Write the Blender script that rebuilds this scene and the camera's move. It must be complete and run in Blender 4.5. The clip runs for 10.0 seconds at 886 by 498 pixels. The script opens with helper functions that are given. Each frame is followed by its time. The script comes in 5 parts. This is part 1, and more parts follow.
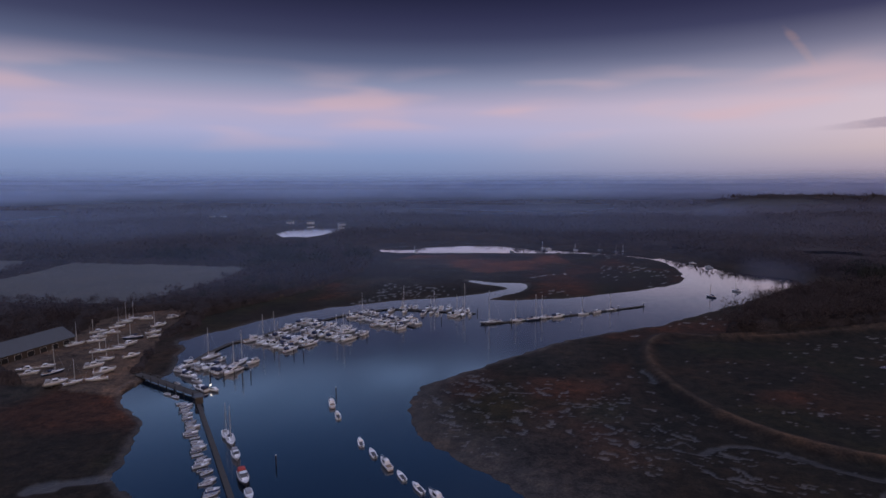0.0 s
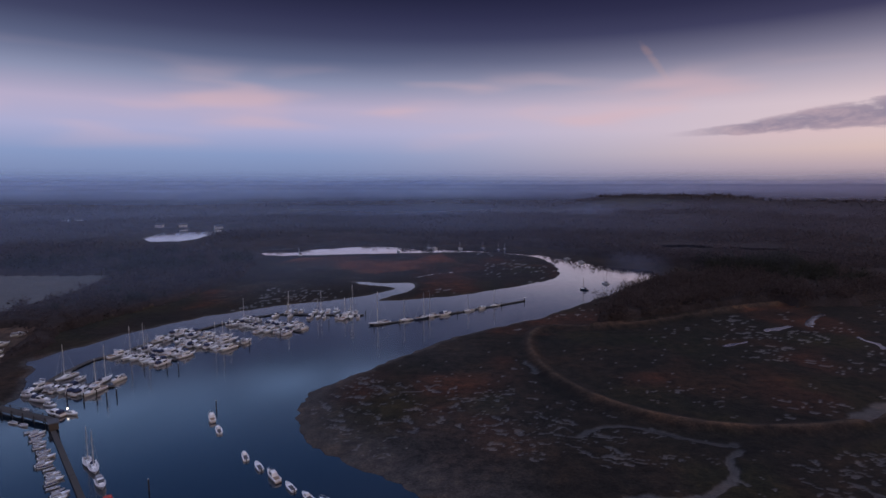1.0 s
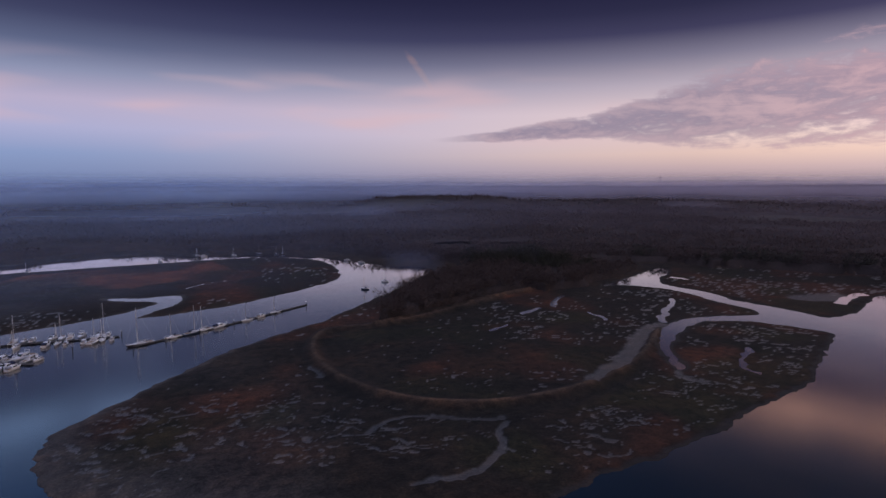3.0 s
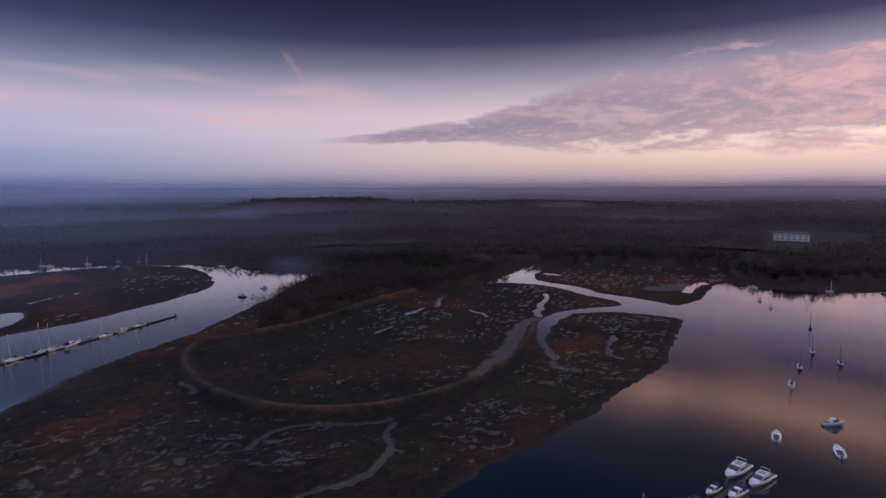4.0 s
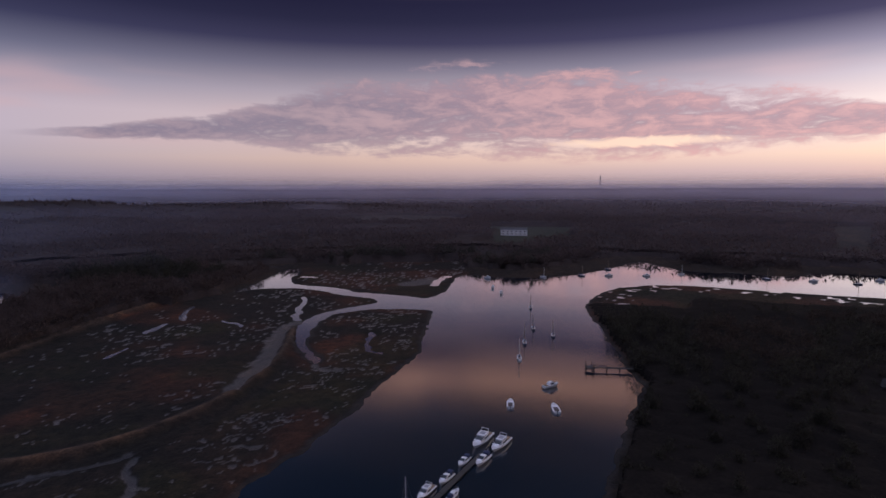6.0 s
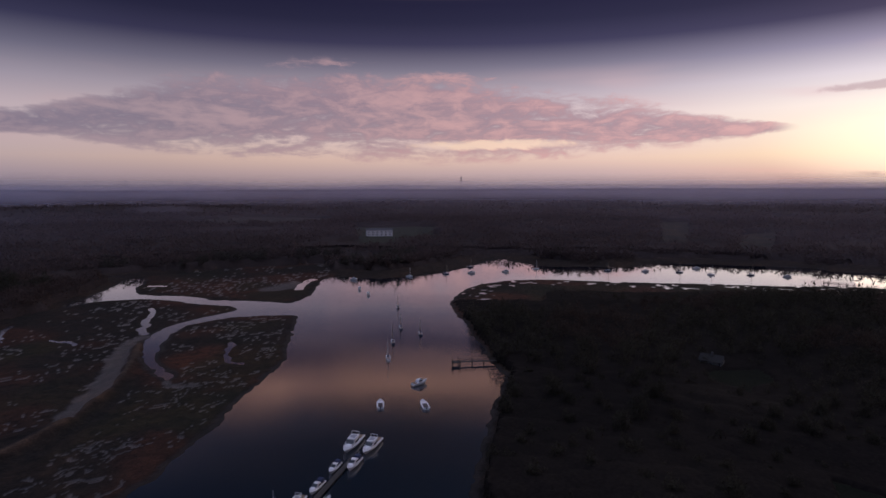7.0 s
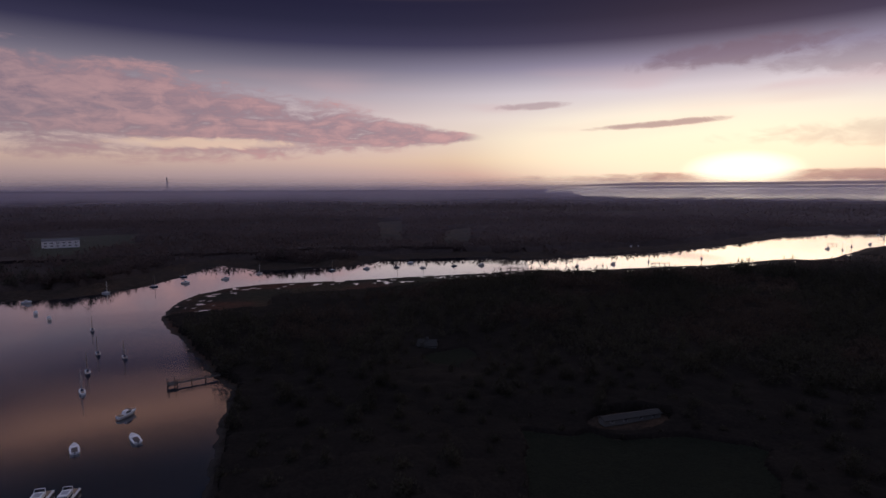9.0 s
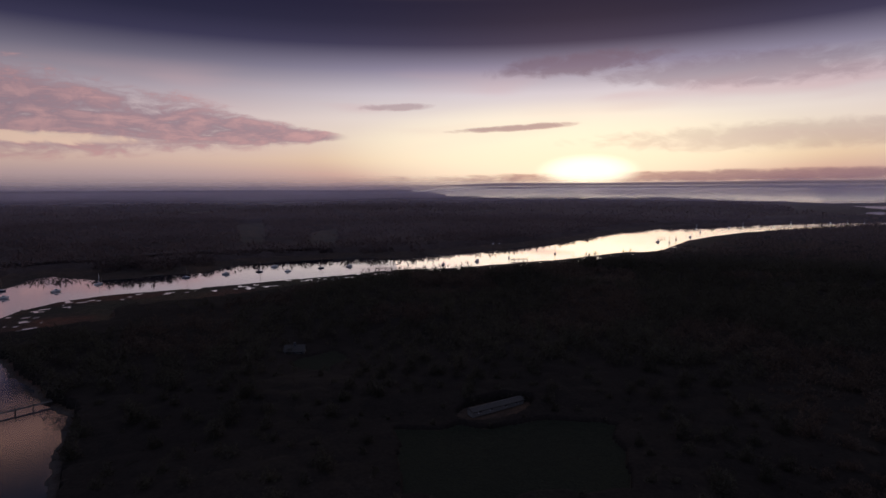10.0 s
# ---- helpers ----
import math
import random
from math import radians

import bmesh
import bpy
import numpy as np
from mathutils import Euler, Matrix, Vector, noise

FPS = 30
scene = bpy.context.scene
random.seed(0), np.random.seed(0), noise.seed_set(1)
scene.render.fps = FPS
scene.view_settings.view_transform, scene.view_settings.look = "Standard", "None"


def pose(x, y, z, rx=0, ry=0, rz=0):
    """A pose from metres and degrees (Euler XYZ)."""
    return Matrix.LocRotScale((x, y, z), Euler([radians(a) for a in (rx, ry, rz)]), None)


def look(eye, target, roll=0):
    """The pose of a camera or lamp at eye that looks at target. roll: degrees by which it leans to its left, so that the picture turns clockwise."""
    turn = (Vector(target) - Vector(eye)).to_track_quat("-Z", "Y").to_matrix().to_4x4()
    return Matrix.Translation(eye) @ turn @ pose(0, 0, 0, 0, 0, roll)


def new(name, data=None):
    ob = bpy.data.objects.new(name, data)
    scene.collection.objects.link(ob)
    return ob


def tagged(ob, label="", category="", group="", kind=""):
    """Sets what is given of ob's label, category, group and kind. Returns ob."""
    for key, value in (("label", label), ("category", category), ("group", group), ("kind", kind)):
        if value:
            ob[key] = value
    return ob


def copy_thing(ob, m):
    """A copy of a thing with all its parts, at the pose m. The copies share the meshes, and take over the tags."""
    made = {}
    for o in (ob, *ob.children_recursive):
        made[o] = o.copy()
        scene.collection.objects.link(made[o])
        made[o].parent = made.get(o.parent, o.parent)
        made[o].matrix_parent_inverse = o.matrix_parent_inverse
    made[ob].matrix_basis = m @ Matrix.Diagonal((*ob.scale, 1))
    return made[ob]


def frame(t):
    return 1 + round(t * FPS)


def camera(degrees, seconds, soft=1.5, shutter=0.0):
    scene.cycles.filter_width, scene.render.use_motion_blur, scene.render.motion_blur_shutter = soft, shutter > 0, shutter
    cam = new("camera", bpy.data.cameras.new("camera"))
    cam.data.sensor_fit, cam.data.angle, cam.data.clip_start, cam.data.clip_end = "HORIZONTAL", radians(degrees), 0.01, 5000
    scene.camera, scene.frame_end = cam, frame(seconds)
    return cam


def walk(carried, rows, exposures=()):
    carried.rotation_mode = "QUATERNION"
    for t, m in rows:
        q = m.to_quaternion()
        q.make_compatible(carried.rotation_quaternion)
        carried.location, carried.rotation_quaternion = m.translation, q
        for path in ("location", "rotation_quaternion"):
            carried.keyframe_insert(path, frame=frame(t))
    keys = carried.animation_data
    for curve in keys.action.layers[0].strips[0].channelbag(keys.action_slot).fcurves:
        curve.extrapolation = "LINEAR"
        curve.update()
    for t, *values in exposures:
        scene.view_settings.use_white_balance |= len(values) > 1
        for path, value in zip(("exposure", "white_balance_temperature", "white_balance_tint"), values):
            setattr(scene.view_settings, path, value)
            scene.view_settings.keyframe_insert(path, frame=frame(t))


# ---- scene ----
# ---------------- camera ----------------
cam = camera(77.1, 10.0)
EYE = (0, 0, 80)
ROWS = [(0.0, 11.68, -6.53, -0.20), (0.5, 5.99, -6.52, -0.17), (1.0, 0.0, -6.52, -0.16), (1.5, -5.82, -6.49, -0.15),
        (2.0, -11.84, -6.45, -0.17), (3.5, -28.24, -6.36, -0.27), (4.0, -34.61, -6.27, -0.25), (4.5, -40.47, -6.24, -0.22),
        (5.0, -45.70, -6.21, -0.14), (5.5, -51.62, -6.18, -0.10), (6.0, -59.50, -6.16, -0.13), (7.5, -80.04, -6.08, -0.17),
        (8.0, -87.29, -6.03, -0.16), (8.5, -94.28, -6.05, -0.19), (9.0, -101.41, -6.06, -0.25), (9.5, -108.30, -6.09, -0.25),
        (10.0, -115.04, -6.09, -0.28)]
walk(cam, [(t, pose(*EYE, 0, 0, yaw) @ pose(0, 0, 0, 90 + pitch) @ pose(0, 0, 0, 0, 0, roll)) for t, yaw, pitch, roll in ROWS],
     exposures=[(0.0, 0.0), (3.5, 0.05), (5.0, 0.0), (6.0, -0.15), (7.5, -0.5), (9.0, -0.7), (10.0, -0.75)])

# ---------------- world and sun ----------------
SUN_AZ, SUN_EL = -129.5, 1.7


class Graph:
    """Short hand for node trees."""

    def __init__(self, tree):
        self.tree = tree
        tree.nodes.clear()

    def node(self, kind, ins=()):
        n = self.tree.nodes.new(kind)
        for k, v in dict(ins).items():
            self.put(n.inputs[k], v)
        return n

    def put(self, socket, v):
        if isinstance(v, bpy.types.NodeSocket):
            self.tree.links.new(v, socket)
        else:
            socket.default_value = v

    def math(self, op, a, b=0.0, clamp=False):
        n = self.node("ShaderNodeMath", {0: a, 1: b})
        n.operation, n.use_clamp = op, clamp
        return n.outputs[0]

    def span(self, v, a, b, lo=0.0, hi=1.0):
        n = self.node("ShaderNodeMapRange", {"Value": v, "From Min": a, "From Max": b, "To Min": lo, "To Max": hi})
        n.interpolation_type = "SMOOTHSTEP"
        return n.outputs[0]

    def mix(self, f, a, b, kind="MIX"):
        n = self.node("ShaderNodeMix")
        n.data_type, n.blend_type = "RGBA", kind
        self.put(n.inputs[0], f)
        self.put(n.inputs[6], a)
        self.put(n.inputs[7], b)
        return n.outputs[2]

    def ramp(self, f, stops):
        n = self.node("ShaderNodeValToRGB", {0: f})
        e = n.color_ramp.elements
        while len(e) < len(stops):
            e.new(0.5)
        for el, (p, c) in zip(e, stops):
            el.position, el.color = p, (*c, 1)
        return n.outputs[0]

    def attribute(self, name):
        n = self.node("ShaderNodeAttribute")
        n.attribute_name = name
        return n

    def noise(self, vec, scale, detail=3.0, rough=0.55, distort=0.0):
        n = self.node("ShaderNodeTexNoise", {"Vector": vec, "Scale": scale, "Detail": detail, "Roughness": rough, "Distortion": distort})
        return n.outputs["Fac"]


def lin(r, g, b):
    return tuple(((c / 255 + 0.055) / 1.055) ** 2.4 if c > 10 else c / 255 / 12.92 for c in (r, g, b))


world = bpy.data.worlds.new("dawn_sky")
scene.world = world
world.use_nodes = True
W = Graph(world.node_tree)
way = W.node("ShaderNodeTexCoord").outputs["Generated"]
sep = W.node("ShaderNodeSeparateXYZ", {0: way})
elev = W.math("MULTIPLY", W.math("ARCSINE", sep.outputs[2]), 180 / math.pi)
azim = W.math("MULTIPLY", W.math("ARCTAN2", W.math("MULTIPLY", sep.outputs[0], -1), sep.outputs[1]), 180 / math.pi)
# angle away from the sun, 0 to 180, in plan
cos_turn = W.math("DIVIDE", W.math("ADD", W.math("MULTIPLY", sep.outputs[0], -math.sin(radians(SUN_AZ))), W.math("MULTIPLY", sep.outputs[1], math.cos(radians(SUN_AZ)))),
                  W.math("SQRT", W.math("MAXIMUM", 0.0001, W.math("SUBTRACT", 1.0, W.math("POWER", sep.outputs[2], 2)))))
turn = W.math("MULTIPLY", W.math("ARCCOSINE", W.math("MINIMUM", 1.0, W.math("MAXIMUM", -1.0, cos_turn))), 180 / math.pi)
# the ramp spans the sky from just under the horizon to overhead, finer below
f_low = W.math("POWER", W.math("DIVIDE", W.math("ADD", elev, 2), 92, True), 0.5)
L = lambda e: ((e + 2) / 92) ** 0.5
# bright bands near 19 degrees, unseen above the view, are added to brighten water
cold = W.ramp(f_low, [(L(-2), lin(92, 102, 138)), (L(0), lin(106, 122, 162)), (L(3), lin(130, 150, 194)), (L(5.2), lin(166, 168, 206)), (L(7.5), lin(178, 168, 198)),
                      (L(9.8), lin(134, 140, 172)), (L(12), lin(86, 94, 128)), (L(14.2), lin(55, 58, 93)), (L(16), lin(40, 40, 76)), (L(17.6), lin(26, 25, 60)),
                      (L(18.2), lin(28, 28, 64)), (L(18.9), tuple(1.4 * c for c in lin(148, 178, 228))), (L(20.6), lin(100, 130, 178)), (L(24), lin(50, 77, 124)), (L(33), lin(19, 40, 80)), (L(60), tuple(1.95 * c for c in lin(158, 168, 208)))])
warm = W.ramp(f_low, [(L(-2), lin(150, 124, 140)), (L(0), lin(176, 148, 150)), (L(1.6), lin(226, 182, 160)), (L(3), lin(246, 216, 176)), (L(5), lin(252, 236, 208)), (L(7), lin(248, 236, 224)),
                      (L(9.4), lin(222, 212, 220)), (L(11.8), lin(148, 140, 166)), (L(14), lin(60, 55, 84)), (L(16), lin(36, 32, 61)), (L(17.6), lin(28, 24, 54)),
                      (L(18.2), lin(30, 26, 54)), (L(19.0), lin(206, 152, 132)), (L(20.0), lin(104, 82, 82)), (L(21.0), lin(38, 37, 49)), (L(23), lin(25, 26, 36)), (L(33), lin(13, 15, 24)), (L(43), lin(30, 36, 50)), (L(60), tuple(1.75 * c for c in lin(176, 173, 202)))])
middle = W.ramp(f_low, [(L(-2), lin(122, 114, 132)), (L(0), lin(154, 140, 150)), (L(1.6), lin(192, 166, 170)), (L(3), lin(224, 192, 182)), (L(5), lin(226, 200, 198)), (L(7), lin(220, 198, 202)),
                        (L(9.4), lin(182, 168, 182)), (L(11.8), lin(124, 118, 140)), (L(14), lin(59, 55, 87)), (L(16), lin(37, 34, 65)), (L(17.6), lin(30, 26, 58)),
                        (L(18.2), lin(32, 28, 58)), (L(19.0), tuple(1.3 * c for c in lin(250, 188, 166))), (L(20.0), lin(140, 104, 98)), (L(21.0), lin(42, 41, 55)), (L(23), lin(26, 27, 39)), (L(33), lin(14, 17, 28)), (L(43), lin(34, 42, 58)), (L(60), tuple(1.75 * c for c in lin(171, 173, 206)))])
sky = W.mix(W.span(turn, 148, 72), cold, middle)
sky = W.mix(W.span(turn, 46, 6), sky, warm)
# clouds, in degrees
plane = W.node("ShaderNodeCombineXYZ", {0: W.math("MULTIPLY", azim, 0.030), 1: W.math("MULTIPLY", elev, 0.16), 2: 0.0}).outputs[0]
streak = W.noise(plane, 3.0, 5.0, 0.62, 0.6)


def lens(az, el, half_az, half_el, lean=0.0):
    """A soft lens of cloud round a bearing and height: 1 in its middle, 0 at its rim."""
    da = W.math("SUBTRACT", azim, az)
    de = W.math("SUBTRACT", W.math("SUBTRACT", elev, el), W.math("MULTIPLY", da, lean))
    a = W.math("POWER", W.math("DIVIDE", da, half_az), 2)
    e = W.math("POWER", W.math("DIVIDE", de, half_el), 2)
    return W.math("SUBTRACT", 1.0, W.math("ADD", a, e))


# rosy veils high on the dim side
soft_streak = W.noise(plane, 2.4, 1.6, 0.45, 0.15)
veil = W.math("MULTIPLY", W.span(soft_streak, 0.46, 0.72), W.math("MULTIPLY", W.span(elev, 2.5, 6.5), W.span(elev, 12.5, 8.5)))
sky = W.mix(W.math("MULTIPLY", veil, 0.5), sky, (*lin(216, 178, 184), 1))
# the long bank of broken cloud
# its middle height and half thickness along the bearings, as fractions of 15 and 6 degrees
along = W.math("DIVIDE", W.math("ADD", azim, 110), 100, True)
course = W.ramp(along, [((az + 110) / 100, (c / 15, h / 6, 0)) for az, c, h in ((-107, 5.2, 0.05), (-101, 5.3, 0.8), (-90, 6.1, 2.4), (-75, 7.1, 3.7), (-62, 7.6, 3.9), (-50, 7.1, 3.2), (-38, 5.8, 1.2), (-28, 5.0, 0.5), (-18, 4.4, 0.05))])
parts = W.node("ShaderNodeSeparateColor", {0: course})
off = W.math("DIVIDE", W.math("SUBTRACT", elev, W.math("MULTIPLY", parts.outputs[0], 15)), W.math("MAXIMUM", 0.05, W.math("MULTIPLY", parts.outputs[1], 6)))
bank = W.math("SUBTRACT", 1.0, W.math("POWER", W.math("ABSOLUTE", off), 2))
fine_plane = W.node("ShaderNodeCombineXYZ", {0: W.math("MULTIPLY", azim, 0.07), 1: W.math("MULTIPLY", elev, 0.17), 2: 3.0}).outputs[0]
fine = W.noise(fine_plane, 6.0, 5.0, 0.62, 0.5)
mass = W.math("ADD", bank, W.math("MULTIPLY", W.math("SUBTRACT", W.math("ADD", streak, W.math("MULTIPLY", fine, 0.6)), 0.77), 4.4))
inside = W.math("MULTIPLY", W.span(mass, -0.45, 0.85), W.math("MULTIPLY", W.span(bank, -1.2, -0.2), W.span(parts.outputs[1], 0.03, 0.09)))
tone = W.math("ADD", W.math("MULTIPLY", fine, 0.45), W.math("MULTIPLY", streak, 0.55))
underside = W.mix(W.span(tone, 0.36, 0.64), (*lin(142, 120, 140), 1), (*lin(206, 158, 162), 1))
underside = W.mix(W.span(turn, 95, 40), W.mix(W.span(tone, 0.36, 0.64), (*lin(120, 114, 142), 1), (*lin(176, 154, 168), 1)), underside)
sky = W.mix(W.math("MULTIPLY", inside, 0.9), sky, underside)
gap = W.span(W.math("ADD", lens(-79, 4.45, 10, 0.62, -0.006), W.math("MULTIPLY", W.math("SUBTRACT", fine, 0.5), 2.2)), 0.0, 0.9)
sky = W.mix(W.math("MULTIPLY", gap, 0.75), sky, (*lin(255, 222, 200), 1))
# broken dark cloud between the lit streaks, above the view, added to streak the water
torn = W.math("MULTIPLY", W.math("MULTIPLY", W.span(elev, 18.2, 18.9), W.span(elev, 27, 22)), W.span(W.noise(plane, 1.7, 3.0, 0.55, 0.6), 0.48, 0.60))
sky = W.mix(W.math("MULTIPLY", torn, 0.6), sky, (*lin(54, 60, 86), 1))
# the wide glow round the sun
near_sun = lens(SUN_AZ + 3, 3.4, 25, 5.6)
sky = W.mix(W.math("MULTIPLY", W.span(near_sun, 0.0, 1.0), 0.75), sky, (1.2, 1.06, 0.82, 1))
# small dark lenses and the low bank near the sun
for az, el, ha, he, lean, amount, grey in ((-110.5, 8.2, 4.0, 0.42, -0.03, 0.5, 0.0), (-122.5, 6.1, 7.0, 0.36, -0.05, 0.7, 0.0), (-128.5, 12.0, 9, 1.2, -0.06, 0.6, 0.5), (-143, 10.4, 14, 1.7, 0.03, 0.4, 0.45),
                                     (-150, 4.6, 22, 1.4, 0.0, 0.3, 0.2), (-146, 1.2, 38, 0.62, -0.004, 0.75, 0.3)):
    body = W.span(W.math("ADD", lens(az, el, ha, he, lean), W.math("MULTIPLY", W.math("SUBTRACT", fine, 0.5), 2.0)), -0.1, 0.9)
    sky = W.mix(W.math("MULTIPLY", body, amount), sky, (*lin(150 - 74 * grey, 112 - 44 * grey, 128 - 34 * grey), 1))
# a torn vapour trail
trail = W.span(W.math("ADD", lens(-20.3, 11.3, 1.5, 0.7, 1.2), W.math("MULTIPLY", W.math("SUBTRACT", streak, 0.5), 2.6)), -0.1, 1.3)
sky = W.mix(W.math("MULTIPLY", trail, 0.14), sky, (*lin(230, 170, 140), 1))
# lit clouds above the river mouth, over the view, added to colour the water
high = W.math("MULTIPLY", W.span(lens(-62, 19.9, 50, 1.8, 0.0), 0.0, 0.6), W.span(W.noise(plane, 2.2, 4.0, 0.6, 0.8), 0.40, 0.62))
sky = W.mix(W.math("MULTIPLY", high, 0.5), sky, (*lin(244, 186, 160), 1))
# the sun itself, behind thin cloud
sky = W.mix(W.span(lens(SUN_AZ, 1.7, 5.5, 1.9), 0.0, 1.0), sky, (1.6, 1.48, 1.16, 1))
sky = W.mix(1.0, sky, W.ramp(W.math("DIVIDE", turn, 180), [(0.12, (1.5, 1.5, 1.5)), (0.22, (1.4, 1.4, 1.38)), (0.32, (1.24, 1.23, 1.2)), (0.46, (1.0, 1.0, 1.0))]), "MULTIPLY")
air = W.node("ShaderNodeTexSky")
air.sky_type, air.sun_disc, air.sun_elevation, air.sun_rotation = "NISHITA", False, radians(SUN_EL), radians(-SUN_AZ)
nishita = air.outputs[0]
back_a = W.node("ShaderNodeBackground", {0: sky, 1: 1.0}).outputs[0]
back_b = W.node("ShaderNodeBackground", {0: nishita, 1: 0.01}).outputs[0]
both = W.node("ShaderNodeAddShader", {0: back_a, 1: back_b}).outputs[0]
W.node("ShaderNodeOutputWorld", {0: both})

sun = new("sun", bpy.data.lights.new("sun", "SUN"))
sun.data.energy, sun.data.angle, sun.data.color = 0.35, radians(40), (1.0, 0.74, 0.55)
sa, se = radians(SUN_AZ), radians(SUN_EL + 0.5)
sun.matrix_world = look((-math.sin(sa) * 900, math.cos(sa) * 900, 900 * math.tan(se)), (0, 0, 0))

# ---------------- materials ----------------


def material(name):
    m = bpy.data.materials.new(name)
    m.use_nodes = True
    return m, Graph(m.node_tree)


def finish(g, bsdf, bump=None, strength=0.3, distance=0.1):
    if bump is not None:
        n = g.node("ShaderNodeBump", {"Strength": strength, "Distance": distance, "Height": bump})
        g.tree.links.new(n.outputs[0], bsdf.inputs["Normal"])
    g.node("ShaderNodeOutputMaterial", {0: bsdf.outputs[0]})


def paint(name, colour, rough=0.45, metal=0.0, wear=0.25, scale=1.5, coat=0.0, odds=0.3):
    """Painted, moulded or metal surface: tone shifts from thing to thing and dirt at two sizes."""
    m, g = material(name)
    here = g.node("ShaderNodeTexCoord").outputs["Object"]
    odd = g.node("ShaderNodeObjectInfo").outputs["Random"]
    big, small = g.noise(here, scale, 3), g.noise(here, scale * 9, 4)
    dirt = g.math("MULTIPLY", g.math("ADD", g.span(big, 0.4, 0.75), g.span(small, 0.45, 0.8)), wear, True)
    col = g.mix(dirt, (*colour, 1), (*[c * 0.45 + 0.02 for c in colour], 1))
    col = g.mix(g.math("MULTIPLY", odd, odds), col, (*[c * 0.72 for c in colour], 1))
    b = g.node("ShaderNodeBsdfPrincipled", {"Base Color": col, "Roughness": g.span(small, 0.2, 0.9, rough * 0.8, min(1, rough * 1.3)), "Metallic": metal, "Coat Weight": coat})
    finish(g, b, small, 0.08, 0.01)
    return m


def water_material():
    m, g = material("river_water")
    here = g.node("ShaderNodeNewGeometry").outputs["Position"]
    silt = g.noise(here, 0.012, 3)
    col = g.mix(g.span(silt, 0.35, 0.7), (0.002, 0.009, 0.019, 1), (0.0035, 0.012, 0.022, 1))
    # slicks and cat's paws
    slick = g.noise(g.node("ShaderNodeMapping", {"Vector": here, "Scale": (0.02, 0.008, 1), "Rotation": (0, 0, 0.6)}).outputs[0], 1.0, 1.0)
    # smoother with distance from the eye, fitted to the reflections this camera sees
    reach = g.node("ShaderNodeVectorMath", {0: here})
    reach.operation = "LENGTH"
    calm = g.span(reach.outputs["Value"], 300, 620, 1.0, 0.0)
    rough = g.math("MULTIPLY", g.span(slick, 0.35, 0.7, 0.12, 0.16), g.math("ADD", 0.24, g.math("MULTIPLY", calm, 0.76)))
    b = g.node("ShaderNodeBsdfPrincipled", {"Base Color": col, "Roughness": rough, "IOR": 1.7, "Coat Weight": 1.0, "Coat IOR": 1.9, "Coat Roughness": rough})
    ripple = g.math("MULTIPLY", g.noise(here, 0.09, 2), g.math("ADD", 0.3, g.math("MULTIPLY", calm, 1.7)))
    finish(g, b, ripple, 0.006, 0.1)
    return m


def ground_material():
    """The land's own colours by zone, broken up by tussocks, patches and grain."""
    m, g = material("land")
    here = g.node("ShaderNodeNewGeometry").outputs["Position"]
    tint = g.attribute("tint").outputs["Color"]
    wet = g.attribute("wet").outputs["Fac"]
    patch, tuss, grain = g.noise(here, 0.035, 4, 0.6), g.noise(here, 0.22, 5, 0.65), g.noise(here, 1.4, 4)
    rougher = g.span(wet, -1, 0, 0.2, 1.0)
    col = g.mix(rougher, tint, g.ramp(patch, [(0.3, (0.62, 0.66, 0.66)), (0.5, (1, 0.95, 0.9)), (0.7, (1.5, 1.2, 0.95))]), "MULTIPLY")
    col = g.mix(rougher, col, g.ramp(tuss, [(0.32, (0.45, 0.47, 0.5)), (0.5, (1, 1, 1)), (0.68, (1.6, 1.5, 1.35))]), "MULTIPLY")
    col = g.mix(0.9, col, g.ramp(grain, [(0.35, (0.36, 0.36, 0.36)), (0.65, (0.84, 0.84, 0.84))]), "MULTIPLY")
    b = g.node("ShaderNodeBsdfPrincipled", {"Base Color": col, "Roughness": g.span(wet, 0, 1, 0.95, 0.42), "Specular IOR Level": g.span(wet, 0, 1, 0.1, 0.5)})
    finish(g, b, g.math("ADD", g.math("MULTIPLY", tuss, 2.0), grain), 0.7, 0.35)
    return m


def foliage(name, dark, light, thin=True):
    """Twigs or needles, lit from both sides: tone by stand, by tree and by spray, broken up by fine grain."""
    m, g = material(name)
    geo = g.node("ShaderNodeNewGeometry")
    here = geo.outputs["Position"]
    odd = g.node("ShaderNodeObjectInfo").outputs["Random"]
    stand, crown, grain = g.noise(here, 0.012, 3), g.noise(here, 0.11, 3), g.noise(here, 0.9, 3, 0.6)
    isle = geo.outputs["Random Per Island"]
    f = g.math("ADD", g.math("MULTIPLY", isle, 0.06), g.math("ADD", g.math("MULTIPLY", odd, 0.14), g.math("ADD", g.math("MULTIPLY", stand, 0.55), g.math("MULTIPLY", crown, 0.35))))
    col = g.mix(g.span(f, 0.25, 0.85), (*dark, 1), (*light, 1))
    col = g.mix(0.85, col, g.ramp(grain, [(0.35, (0.38, 0.38, 0.38)), (0.65, (0.82, 0.81, 0.79))]), "MULTIPLY")
    if not thin:
        finish(g, g.node("ShaderNodeBsdfPrincipled", {"Base Color": col, "Roughness": 0.95, "Specular IOR Level": 0.05}), crown, 0.6, 1.5)
        return m
    lit = g.node("ShaderNodeMixShader", {0: 0.5, 1: g.node("ShaderNodeBsdfDiffuse", {0: col}).outputs[0], 2: g.node("ShaderNodeBsdfTranslucent", {0: col}).outputs[0]})
    g.node("ShaderNodeOutputMaterial", {0: lit.outputs[0]})
    return m


